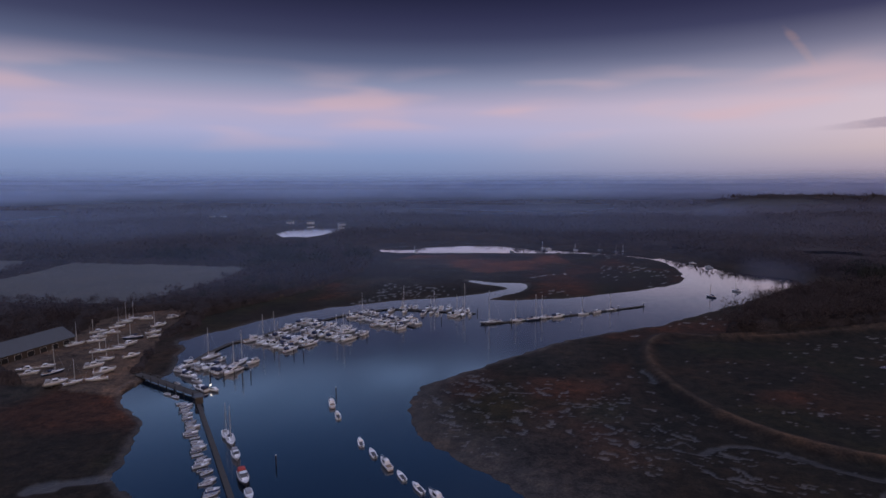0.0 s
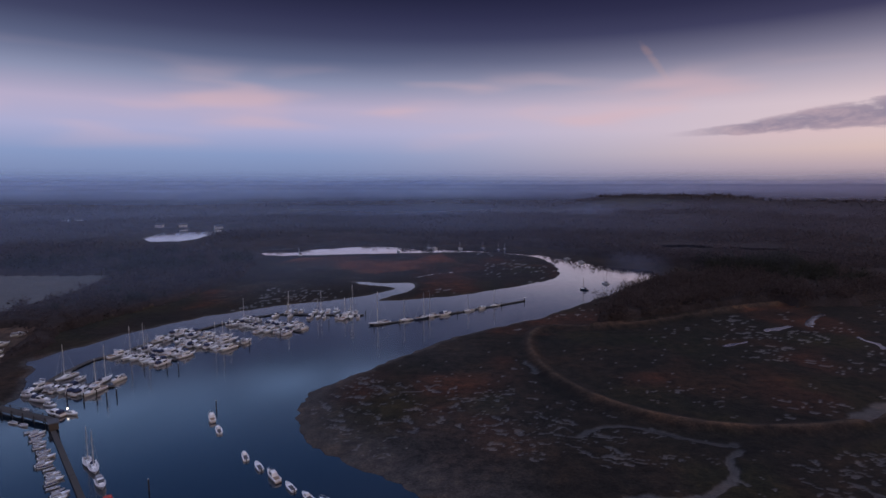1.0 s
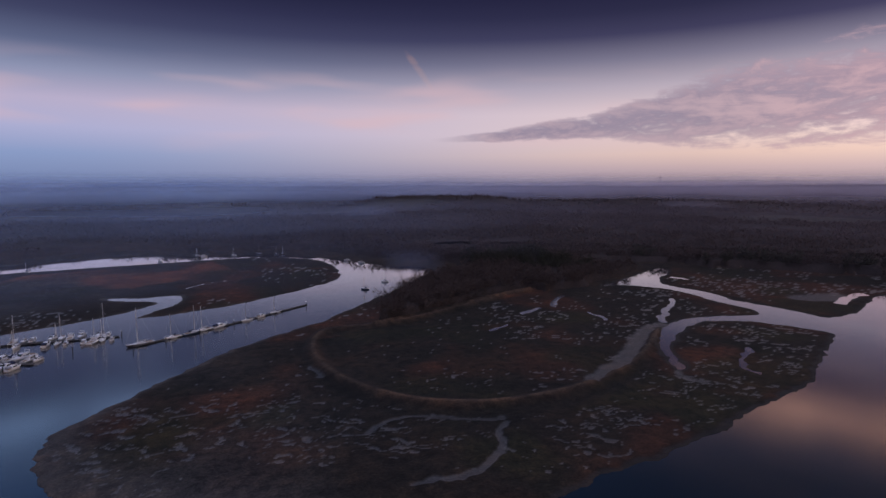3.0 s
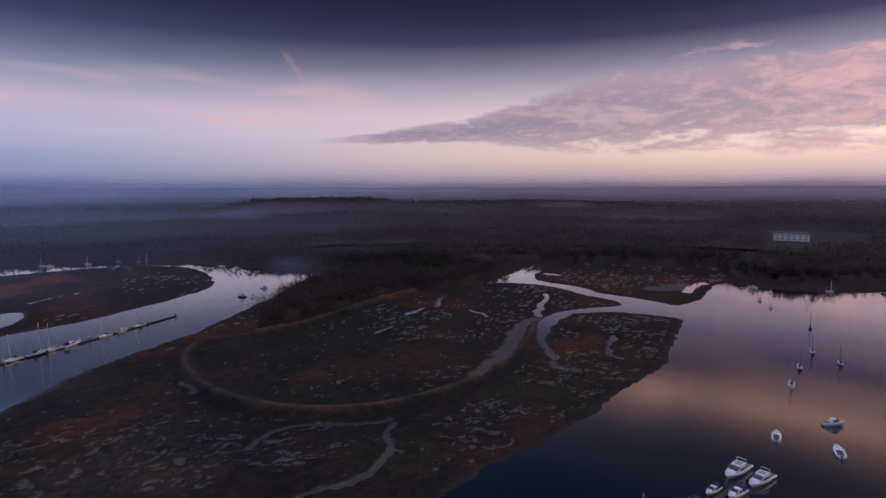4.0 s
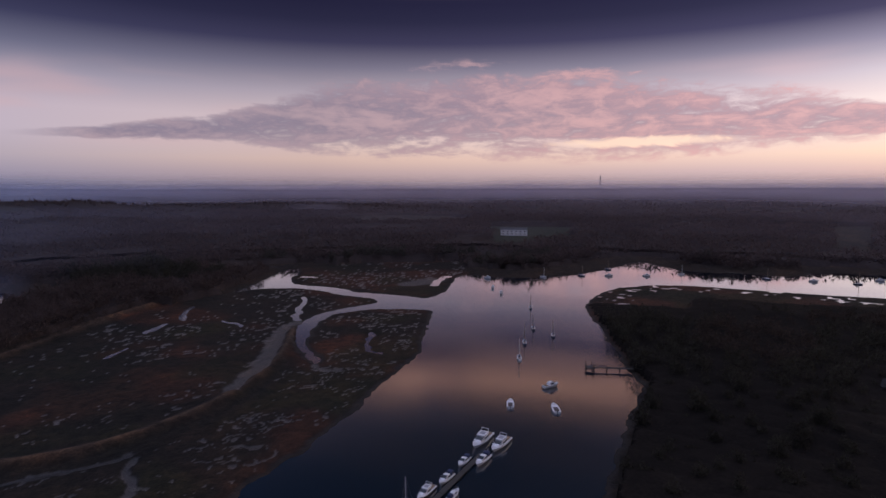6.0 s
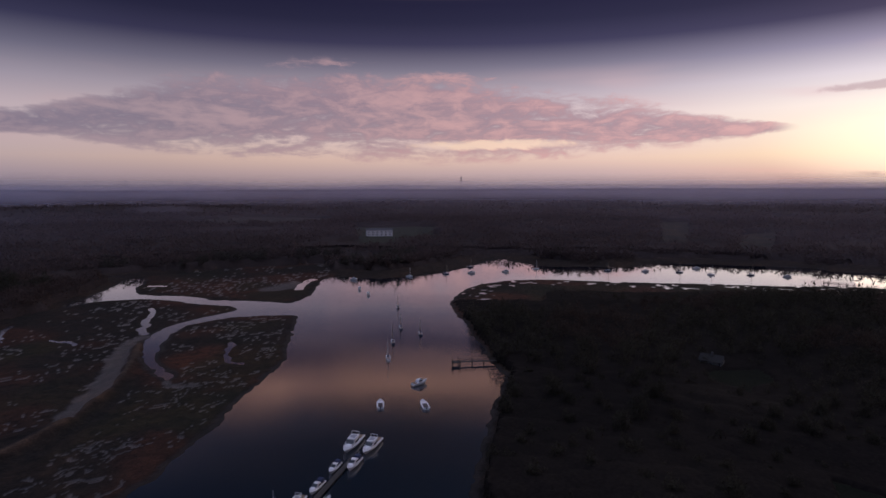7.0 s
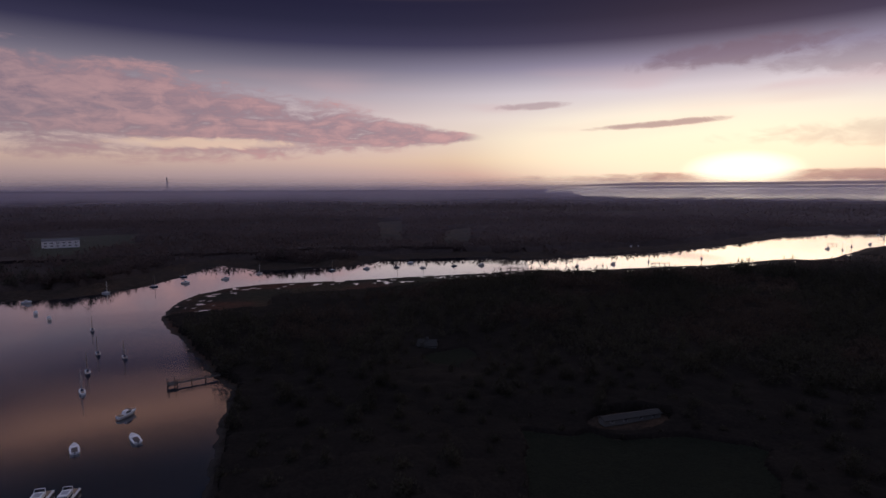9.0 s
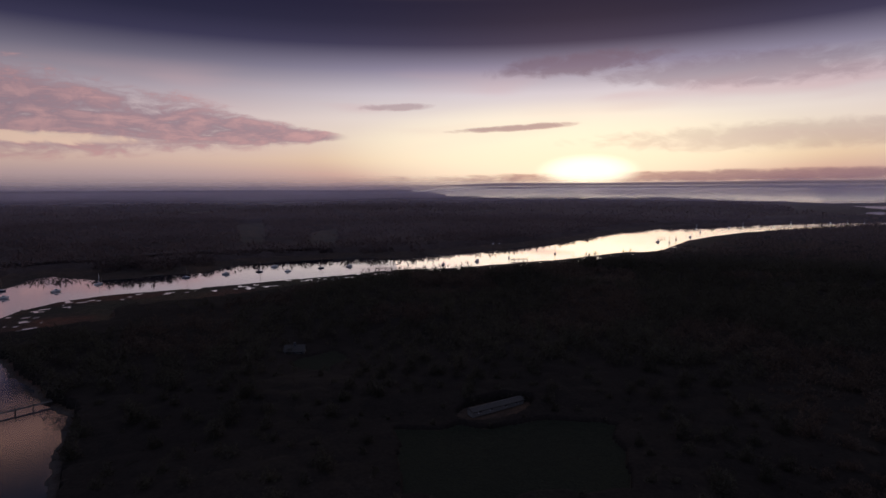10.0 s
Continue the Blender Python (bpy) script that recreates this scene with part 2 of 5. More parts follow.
M_WATER, M_LAND = water_material(), ground_material()
M_TWIG = foliage("bare_twigs", (0.100, 0.074, 0.068), (0.166, 0.120, 0.108))
M_PINE = foliage("pine_needles", (0.058, 0.056, 0.044), (0.108, 0.099, 0.074))
# twig colours darkened for the near bank, which stands against the sun
M_BACKLIT_TWIG = foliage("backlit_twigs", (0.084, 0.064, 0.053), (0.150, 0.113, 0.092))
M_SCRUB = foliage("bramble", (0.048, 0.040, 0.033), (0.088, 0.070, 0.056))
M_REED = foliage("dead_reed", (0.10, 0.066, 0.036), (0.19, 0.125, 0.07))
# dark colours for the canopy sheets: shade between the twigs is painted in
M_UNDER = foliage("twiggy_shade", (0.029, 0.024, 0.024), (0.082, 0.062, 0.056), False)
M_DEEP = foliage("backlit_twig_shade", (0.014, 0.012, 0.011), (0.030, 0.024, 0.020), False)
M_BARK = paint("bark", (0.075, 0.055, 0.042), 0.95, wear=0.5, scale=3)

# ---------------- plan ----------------
# shore lines in metres, seen from above
UPPER = [(-105, 116), (-114, 121), (-120, 126), (-124, 134), (-128, 143), (-138, 158), (-152, 169), (-167, 178), (-170, 187), (-166, 195), (-159, 199), (-169, 218), (-180, 236), (-190, 246), (-188, 256), (-180, 272), (-174, 291), (-164, 312), (-150, 332), (-129, 352), (-103, 372), (-73, 385), (-55, 402), (-36, 424), (-46, 438), (-61, 445), (-80, 462), (-62, 456), (-43, 449), (-25, 457), (-22, 438), (-28, 415), (-41, 395), (-50, 382), (-33, 382), (-9, 390), (14, 401), (39, 420), (66, 441), (91, 466), (106, 497), (111, 535), (113, 583)]
UPPER2 = [(113, 583), (103, 622), (78, 651), (48, 664), (9, 667), (-57, 658), (-124, 648), (-206, 631), (-227, 690), (-194, 702), (-166, 714), (-151, 750), (-138, 722), (-106, 764), (-62, 727), (-29, 708), (9, 700), (43, 700), (73, 681), (101, 652), (122, 610), (146, 564), (168, 536), (194, 516), (196, 494), (166, 455), (138, 419), (107, 386), (70, 340), (52, 323), (23, 303), (5, 286), (-16, 259), (-34, 233), (-46, 218), (-53, 204), (-53, 191), (-48, 178), (-42, 167), (-32, 157), (-20, 146), (-7, 138)]
LOWER1 = [(75, 114), (94, 117), (120, 120), (155, 128), (179, 136), (199, 139), (215, 143), (227, 146), (254, 161), (276, 173), (304, 185), (307, 197), (300, 215), (289, 229), (276, 236), (262, 238), (243, 232), (228, 222), (213, 211), (203, 201), (195, 189), (188, 178), (183, 177), (190, 189), (198, 202), (202, 209), (221, 227), (241, 242), (260, 249), (272, 248), (288, 243), (305, 238), (316, 237), (320, 251), (319, 264), (319, 280), (325, 302), (325, 318), (323, 332), (317, 343), (310, 352), (300, 357), (280, 357), (318, 373), (339, 383), (362, 397), (387, 412), (404, 415), (403, 405), (379, 383), (356, 370), (340, 350), (336, 335), (341, 315), (342, 298), (334, 274), (336, 259), (340, 248), (341, 235), (338, 220), (344, 213), (368, 215), (397, 226), (426, 240), (445, 244), (458, 245)]
LOWER2 = [(454, 245), (454, 203), (471, 178), (501, 155), (546, 139), (639, 123), (602, 96), (575, 61), (591, 15), (588, -26), (632, -40), (640, -90), (639, -149), (634, -205), (608, -207), (628, -311), (638, -351), (644, -400), (674, -517), (727, -627), (816, -787), (857, -952), (825, -1085), (831, -1285), (765, -1541)]
LOWER3 = [(625, -1261), (677, -1135), (695, -977), (638, -747), (546, -587), (523, -543), (543, -505), (513, -410), (514, -341), (510, -288), (508, -237), (526, -192), (510, -141), (508, -78), (499, -30), (497, 13), (495, 52), (484, 80), (458, 99), (461, 103), (420, 110), (380, 108), (356, 102), (337, 92), (316, 80), (286, 68), (261, 57), (248, 52), (233, 43), (219, 40), (201, 39), (185, 38), (163, 36), (146, 34), (134, 33)]
LAKE = [(-458, 847), (-423, 802), (-383, 806), (-376, 850), (-384, 917), (-372, 990), (-418, 1026), (-475, 1050), (-482, 981), (-478, 927)]
DYKE = [(230, 366), (201, 354), (142, 325), (106, 309), (82, 302), (66, 306), (54, 303), (46, 286), (42, 268), (42, 247), (45, 227), (51, 210), (59, 197), (68, 187), (78, 180), (89, 175), (102, 173), (117, 173), (139, 177), (160, 185), (183, 198), (207, 217), (230, 236)]
FIELD = [(-448, 341), (-453, 403), (-474, 465), (-373, 475), (-284, 480), (-268, 443), (-265, 353), (-273, 308), (-336, 296), (-395, 299)]
FIELD2 = [(-554, 424), (-552, 455), (-525, 468), (-473, 399), (-488, 372)]
FIELD3 = [(1223, -99), (1231, -159), (781, -102), (776, -64)]
FIELD4 = [(978, -199), (1048, -271), (727, -189), (719, -141)]
LAWN1 = [(1087, 532), (1146, 353), (956, 306), (850, 329), (795, 371)]
LAWN1 = [(x * 0.9, y * 0.9) for x, y in LAWN1]
YARD = [(-164, 174), (-178, 175), (-189, 176), (-206, 178), (-223, 182), (-240, 192), (-247, 214), (-243, 229), (-252, 249), (-264, 279), (-258, 296), (-240, 306), (-222, 304), (-214, 282), (-203, 247), (-183, 213), (-178, 198), (-167, 191)]
MARSHISLE = [(-158, 342), (-187, 529), (-206, 634), (-124, 654), (-57, 668), (9, 678), (52, 676), (90, 658), (112, 622), (120, 583), (116, 525), (94, 466), (39, 415), (-46, 380), (-74, 382), (-130, 350)]
ISLET = [(238, 243), (262, 252), (288, 247), (316, 235), (325, 264), (330, 310), (320, 348), (300, 362), (280, 300)]
MARSHIN = [(46, 260), (65, 195), (99, 179), (148, 189), (181, 205), (239, 246), (331, 329), (287, 360), (241, 360), (114, 317), (60, 290)]
MARSHEAST = [(347, 216), (344, 255), (347, 326), (355, 365), (412, 414), (474, 379), (542, 295), (472, 248), (392, 222)]
MOUTH = [(2317, -3054), (2083, -3108), (1855, -3095), (1636, -3047), (1496, -3004), (1370, -2982), (903, -2034), (1162, -2337), (1434, -2591), (1631, -2723), (1882, -2854), (2209, -2913)]
POND = [(1039, -1970), (1062, -2060), (1029, -2070), (913, -1839), (931, -1809)]
LODGELAWN = [(258, -48), (262, -66), (240, -68), (228, -54), (240, -42)]
LAWN2 = [(165, -60), (151, -94), (135, -123), (101, -96), (124, -48)]
UPPER_RIVER = UPPER + UPPER2[1:] + [(30, 108), (75, 60), (60, -40), (-60, -60), (-120, 20), (-110, 90)]
LOWER_RIVER = LOWER1 + LOWER2[1:] + [(560, -2400), (420, -2200), (560, -1500)] + LOWER3 + [(110, 20), (60, -40), (-60, -30), (-30, 60), (45, 95)]
PENINSULA = UPPER2[25:] + [(30, 108)] + LOWER1[:28] + DYKE[:5]
# creeks: width in metres, then the line
CREEKS = [(4.5, [(241, 243), (247, 253), (260, 265), (284, 282), (293, 289), (300, 303)]), (4.5, [(244, 344), (223, 329), (212, 315), (211, 306)]), (4, [(201, 309), (187, 302), (173, 295)]), (3, [(220, 283), (216, 266)]),
          (2.5, [(159, 280), (147, 272), (140, 267)]), (2.5, [(251, 191), (232, 183), (220, 173), (214, 166), (215, 160)]), 
          (7, [(382, 233), (404, 247), (433, 253), (441, 250)]), (6, [(372, 370), (373, 356)]), (8, [(398, 456), (410, 424)]), (9, [(-450, 860), (-600, 900)]), (2.2, [(-30, 480), (-8, 498), (18, 520)]),
          (26, [(-100, 1500), (60, 1620)])]
# white cottages among the far woods
HOMES = [(-535, 1048), (-500, 1068), (-420, 1038), (-800, 1176), (-772, 1180), (-900, 1232), (1150, 140), (1490, 520)]
MUD_CREEKS = [(5, [(-112, 128), (-121, 124), (-129, 121), (-136, 112)]), (8, [(240, 242), (232, 242), (220, 236), (205, 226), (192, 215), (178, 203), (163, 192), (152, 187), (138, 180)]), (2.6, [(43, 168), (49, 175), (58, 178), (64, 176), (73, 169), (84, 165), (92, 162)]), (3, [(36, 247), (38, 237), (39, 229)]), (2.6, [(92, 162), (84, 150), (78, 143), (70, 136), (64, 133), (53, 136), (45, 135)]), (4, [(183, 177), (180, 170), (183, 160)]), (22, [(382, 262), (400, 255), (418, 256)])]


def chaikin(poly, closed=True):
    p = np.array(poly, float)
    q = np.roll(p, -1, 0) if closed else p[1:]
    a = p if closed else p[:-1]
    return np.stack([a * 0.75 + q * 0.25, a * 0.25 + q * 0.75], 1).reshape(-1, 2)


def inside_poly(x, y, poly):
    p = np.array(poly, float)
    hit = np.zeros(x.shape, bool)
    for (x0, y0), (x1, y1) in zip(p, np.roll(p, -1, 0)):
        if y0 != y1:
            hit ^= ((y0 > y) != (y1 > y)) & (x < (x1 - x0) * (y - y0) / (y1 - y0) + x0)
    return hit


def line_distance(x, y, pts, closed=False):
    p = np.array(pts, float)
    ends = list(zip(p, np.roll(p, -1, 0)))
    best = np.full(x.shape, 1e9)
    for (x0, y0), (x1, y1) in ends if closed else ends[:-1]:
        dx, dy = x1 - x0, y1 - y0
        t = np.clip(((x - x0) * dx + (y - y0) * dy) / (dx * dx + dy * dy + 1e-9), 0, 1)
        best = np.minimum(best, (x - x0 - t * dx) ** 2 + (y - y0 - t * dy) ** 2)
    return np.sqrt(best)


def value_noise(x, y, size, seed=0):
    """Smooth noise from 0 to 1 with cells of that size."""
    u, v = x / size, y / size
    i, j = np.floor(u).astype(np.int64), np.floor(v).astype(np.int64)
    fu, fv = u - i, v - j
    fu, fv = fu * fu * (3 - 2 * fu), fv * fv * (3 - 2 * fv)

    def at(a, b):
        h = (a * 374761393 + b * 668265263 + seed * 982451653) & 0x7FFFFFFF
        h = ((h ^ (h >> 13)) * 1274126177) & 0x7FFFFFFF
        return ((h ^ (h >> 16)) & 0xFFFF) / 65535.0

    return (at(i, j) * (1 - fu) + at(i + 1, j) * fu) * (1 - fv) + (at(i, j + 1) * (1 - fu) + at(i + 1, j + 1) * fu) * fv


def fbm(x, y, size, seed=0, octaves=3):
    total, amount, norm = 0, 1.0, 0
    for k in range(octaves):
        total = total + amount * value_noise(x, y, size / 2 ** k, seed + k)
        norm += amount
        amount *= 0.5
    return total / norm


def smooth(v, a, b):
    t = np.clip((v - a) / (b - a), 0, 1)
    return t * t * (3 - 2 * t)


def land(x, y):
    """Height of the land at the plan's points, its tint, its wetness and how wooded it is."""
    r = np.hypot(x, y)
    az = np.degrees(np.arctan2(-x, y))
    wx = x + (fbm(x, y, 14, 3, 2) - 0.5) * 4 + (fbm(x, y, 4.5, 9, 2) - 0.5) * 3.4
    wy = y + (fbm(x, y, 14, 7, 2) - 0.5) * 4 + (fbm(x, y, 4.5, 15, 2) - 0.5) * 3.4
    up, low = chaikin(UPPER_RIVER), chaikin(LOWER_RIVER)
    wet_in = inside_poly(wx, wy, up) | inside_poly(wx, wy, low)
    for pool in (LAKE, MOUTH, POND):
        wet_in |= inside_poly(wx, wy, pool)
    shore = np.minimum(line_distance(wx, wy, up, True), line_distance(wx, wy, low, True))
    for pool in (LAKE, MOUTH, POND):
        shore = np.minimum(shore, line_distance(wx, wy, pool, True))
    # where the two reaches overlap under the eye there is no bank
    shore = np.where((r < 90) & wet_in, 60, shore)
    sd = np.where(wet_in, -shore, shore)
    river = sd
    cx, cy = x + (fbm(x, y, 10, 13, 2) - 0.5) * 8, y + (fbm(x, y, 10, 17, 2) - 0.5) * 8
    near_bank, far_bank = line_distance(x, y, LOWER3), line_distance(x, y, LOWER2)
    home = ((x > 190) | ((x > 60) & (y < 60)) | ((y < -40) & (x > -60))) & (y < 125) & (near_bank < far_bank)
    for width, line in CREEKS:
        sd = np.minimum(sd, line_distance(cx, cy, chaikin(chaikin(line, False), False) if len(line) > 2 else line) - width / 2)
    sea = (az < -112) & (az > -175) & (r > 3500 + 1000 * smooth(az, -122, -112) + 60 * np.sin(az * 1.7))
    sd = np.where(sea, -30, sd)
    marsh = inside_poly(wx, wy, MARSHISLE) | inside_poly(wx, wy, MARSHIN) | inside_poly(wx, wy, MARSHEAST) | inside_poly(wx, wy, ISLET) | inside_poly(wx, wy, PENINSULA)
    tip = home & (y > -620) & (river < np.where(x > 385, 34 + 32 * smooth(y, -150, 10), 4))
    west = (x < -100) & (y < 178) & (x > -250) & (y > 60)
    bank = inside_poly(wx, wy, [(-188, 248), (-212, 300), (-188, 380), (-172, 520), (-150, 618), (-130, 367), (-175, 290)])
    marsh |= (tip | west | bank)
    dyke = line_distance(x, y, chaikin(DYKE, False))
    ditch = line_distance(x, y, chaikin([(39, 290), (36, 256), (37, 234), (43, 210), (51, 191), (58, 180), (77, 168), (98, 163), (118, 164), (146, 172), (178, 186)], False))
    # ---- height
    rise = smooth(sd, 2, 60) * 2.2 + smooth(sd, 60, 600) * (2 + 9 * fbm(x, y, 700, 11, 2))
    along = smooth(-az, 11, 18) * (1 - 0.45 * smooth(-az, 26, 31)) * (1 - smooth(-az, 44, 62))
    rise = rise + 37 * along * np.exp(-((r - 1700) / 300) ** 2)
    h_hill = 0.5 + rise + (fbm(x, y, 40, 5) - 0.5) * 1.2
    flat = 0.34 + (fbm(x, y, 9, 21) - 0.5) * 0.28 + smooth(sd, 0, 40) * 0.15
    h = np.where(marsh, flat, h_hill)
    h = h * smooth(sd, 0, 5) + (0.06 + 0.10 * smooth(sd, 0, 3)) * (1 - smooth(sd, 0, 5))
    # mud pans and pools: thin, bent, scattered in groups
    bx, by = x + (fbm(x, y, 18, 31) - 0.5) * 13 + (fbm(x, y, 5, 33, 2) - 0.5) * 6, y + (fbm(x, y, 18, 37) - 0.5) * 13 + (fbm(x, y, 5, 39, 2) - 0.5) * 6
    group = fbm(x, y, 60, 41, 2)
    pan = fbm((bx * 0.95 - by * 0.3) * 0.42, (by * 0.95 + bx * 0.3) * 0.95, 1.25, 43, 2)
    inner = inside_poly(x, y, MARSHIN)
    pools = marsh & ~home & (pan > 0.83 - 0.20 * smooth(group, 0.32, 0.62) + 0.01 * inner + 0.05 * (1 - smooth(r, 180, 300))) & (sd > 5) & (dyke > 8) & (r > 150) & ~west & ~bank & ~((y > 430) & (x < 40))
    pools &= (fbm(x, y, 24, 47, 2) > 0.38)
    pools |= tip & (river > 3) & (river < 28) & (fbm(x, y * 0.6, 4, 53, 2) > 0.68) & (x > 385)
    h = np.where(pools, np.where(home, -0.12, 0.10), h)
    bank_d = np.exp(-(dyke / 3.4) ** 2)
    h = h + bank_d * 1.9
    h = np.where(h > 0.12, np.maximum(0.12, h - 0.25 * np.exp(-(ditch / 3) ** 2)), h)
    muddy = np.zeros(x.shape)
    for width, line in MUD_CREEKS:
        d = line_distance(wx, wy, chaikin(line, False))
        m = 1 - smooth(d, width * 0.35, width * 0.7)
        muddy = np.maximum(muddy, m)
        h = h * (1 - m) + 0.05 * m
    h = np.where(sd < 0, np.maximum(-2.0, sd * 0.08) - 0.05, h)
    far = np.clip((r - 2900) / 1950, 0, 1)
    h = h + far ** 1.7 * 70 * np.where(sea, 0.97, 1 + 0.10 * (fbm(x, y, 500, 61, 2) - 0.5)) + np.where(sea, 0, 6 * smooth(r, 2600, 3300) * fbm(x, y, 300, 63, 2))
    # ---- tint
    def pick(col):
        return np.broadcast_to(np.array(col, float), (*x.shape, 3)).copy()

    def over(base, col, f):
        return base + (np.array(col, float) - base) * f[..., None]

    t = pick((0.046, 0.036, 0.030))
    f_marsh = marsh.astype(float)
    t = over(t, (0.029, 0.0235, 0.0195), f_marsh)
    red = smooth(fbm(x, y, 55, 71), 0.5, 0.68) * f_marsh
    t = over(t, (0.080, 0.036, 0.024), red * 0.85)
    olive = smooth(fbm(x, y, 40, 75), 0.52, 0.7) * f_marsh
    t = over(t, (0.029, 0.030, 0.017), olive * 0.7)
    grey = smooth(fbm(x, y, 70, 79), 0.5, 0.65) * f_marsh * smooth(-x - y * 0.15, -110, 10)
    t = over(t, (0.056, 0.054, 0.054), grey * 0.6)
    isle_red = inside_poly(wx, wy, [(-187, 529), (-60, 500), (20, 560), (0, 645), (-157, 618)]).astype(float)
    t = over(t, (0.15, 0.06, 0.035), isle_red * smooth(fbm(x, y, 60, 81, 2), 0.35, 0.6) * 0.9)
    t = over(t, (0.021, 0.020, 0.016), inner * 0.6 * smooth(fbm(x, y, 34, 73, 2), 0.3, 0.6))
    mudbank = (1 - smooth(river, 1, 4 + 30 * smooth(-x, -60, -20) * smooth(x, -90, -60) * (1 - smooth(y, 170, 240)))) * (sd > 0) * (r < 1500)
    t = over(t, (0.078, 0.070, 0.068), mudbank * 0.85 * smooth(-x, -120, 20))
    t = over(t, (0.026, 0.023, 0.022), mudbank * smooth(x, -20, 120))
    t = over(t, (0.066, 0.061, 0.060), muddy)
    # pools off the near bank are dry: pale mud tint doubles as mirrored sky
    t = over(t, (0.085, 0.077, 0.075), pools * (0.35 + 0.65 * fbm(x, y, 12, 77, 2)))
    t = over(t, (0.022, 0.020, 0.018), np.exp(-(ditch / 6) ** 2) * 0.85)
    t = over(t, (0.072, 0.048, 0.036), np.exp(-(dyke / 2.4) ** 2))
    t = over(t, (0.105, 0.078, 0.058), np.exp(-((dyke) / 0.9) ** 2) * 0.7)
    fields = inside_poly(wx, wy, FIELD) | inside_poly(wx, wy, FIELD2)
    t = over(t, (0.175, 0.174, 0.168), fields.astype(float) * (0.7 + 0.3 * fbm(x, y, 90, 83)))
    lawns = inside_poly(wx, wy, LAWN1)
    t = over(t, (0.056, 0.060, 0.042), lawns.astype(float))
    lx, ly = x + (fbm(x, y, 16, 27, 2) - 0.5) * 14, y + (fbm(x, y, 16, 29, 2) - 0.5) * 14
    lawn_b = inside_poly(lx, ly, LODGELAWN) | inside_poly(lx, ly, LAWN2)
    t = over(t, (0.015, 0.018, 0.011), lawn_b.astype(float))
    yard = inside_poly(wx, wy, YARD)
    t = over(t, (0.150, 0.112, 0.090), yard.astype(float) * (0.6 + 0.4 * fbm(x, y, 22, 85)))
    stubble = inside_poly(wx, wy, FIELD3) | inside_poly(wx, wy, FIELD4) | (line_distance(x, y, MOUTH, True) < 330) | (line_distance(x, y, POND, True) < 200) | ((r > 1150) & (fbm(x, y, 380, 87, 2) > 0.66) & (sd > 60))
    t = over(t, (0.064, 0.058, 0.050), stubble.astype(float))
    h = np.where(yard, np.maximum(h * 0.3 + 0.9, 0.9), h)
    wet = np.maximum(np.maximum(np.maximum(mudbank * 0.4, muddy * 0.75), pools * 1.0), f_marsh * 0.2)
    wet = np.where(fields | lawns | lawn_b, -1.0, wet)
    t = over(t, (0.020, 0.019, 0.016), (np.hypot((x - 57) / 9, (y - 281) / 8) < 1).astype(float))
    wood = (~marsh) & (~fields) & (~lawns) & (~lawn_b) & (~yard) & (~stubble) & (sd > np.where(home & (x < 385), 2.5, 12)) & (dyke > 7) & (~sea)
    wood &= np.hypot((x - 760) / 100, (y - 325) / 42) > 1
    wood &= ~((x > -330) & (x < 130) & (y > 560) & (y < 690) & (sd < 60)) & ~((x > -480) & (x < -320) & (y > 650) & (y < 840))
    wood &= ~((y > 430) & (x < 260) & (river < 38)) & (line_distance(x, y, LAKE, True) > 40)
    wood &= ~((far_bank < near_bank) & (x > 380) & (river < 42))
    wood &= ~((np.abs(az + 66.8) < 1.9) & (r > 700) & (r < 910)) & ~((az > -73) & (az < -66) & (r > 800) & (r < 930))
    wood &= line_distance(x, y, [(-95, 1420), (57, 1540)]) > 120
    for hx, hy in HOMES:
        wood &= np.hypot(x - hx * 0.985, y - hy * 0.985) > 30
    wood &= np.hypot((x - 163) / 8, (y + 96) / 15) > 1
    t = over(t, (0.100, 0.074, 0.064), (wood & ~home).astype(float))
    return h, t, wet, wood, river, home


def grid_mesh(name, verts, rows, cols, closed):
    """A mesh from a table of places, row by row."""
    mesh = bpy.data.meshes.new(name)
    c = cols if closed else cols - 1
    i, j = np.meshgrid(np.arange(rows - 1), np.arange(c), indexing="ij")
    k = (j + 1) % cols
    quads = np.stack([i * cols + j, (i + 1) * cols + j, (i + 1) * cols + k, i * cols + k], -1).reshape(-1, 4)
    fill_mesh(mesh, verts, quads)
    return mesh


def fill_mesh(mesh, verts, faces, normals=None):
    n = faces.shape[1]
    mesh.vertices.add(len(verts))
    mesh.vertices.foreach_set("co", np.asarray(verts, np.float32).ravel())
    mesh.loops.add(faces.size)
    mesh.loops.foreach_set("vertex_index", faces.astype(np.int32).ravel())
    mesh.polygons.add(len(faces))
    mesh.polygons.foreach_set("loop_start", np.arange(0, faces.size, n, dtype=np.int32))
    mesh.update(calc_edges=True)
    if normals is None:
        mesh.validate()
    else:
        mesh.normals_split_custom_set_from_vertices(np.asarray(normals, np.float32))


# ---------------- ground and water ----------------
# rings closer together where the land is near; bearings finer over the open side than behind
down = np.concatenate([np.linspace(60, 31, 12), np.linspace(30.4, 1.1, 330), np.linspace(1.07, 0.93, 10)])
radii = 80 / np.tan(np.radians(down))
radii = np.concatenate([[0.0, 6.0, 25.0], radii, [4930.0]])
bearings = np.radians(np.concatenate([np.arange(54, -158, -0.205), np.arange(-158.0, -306, -2.0)]))
RR, AA = np.meshgrid(radii, bearings, indexing="ij")
GX, GY = -np.sin(AA) * RR, np.cos(AA) * RR
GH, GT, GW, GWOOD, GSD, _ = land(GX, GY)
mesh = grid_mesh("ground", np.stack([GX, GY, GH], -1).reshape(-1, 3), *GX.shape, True)
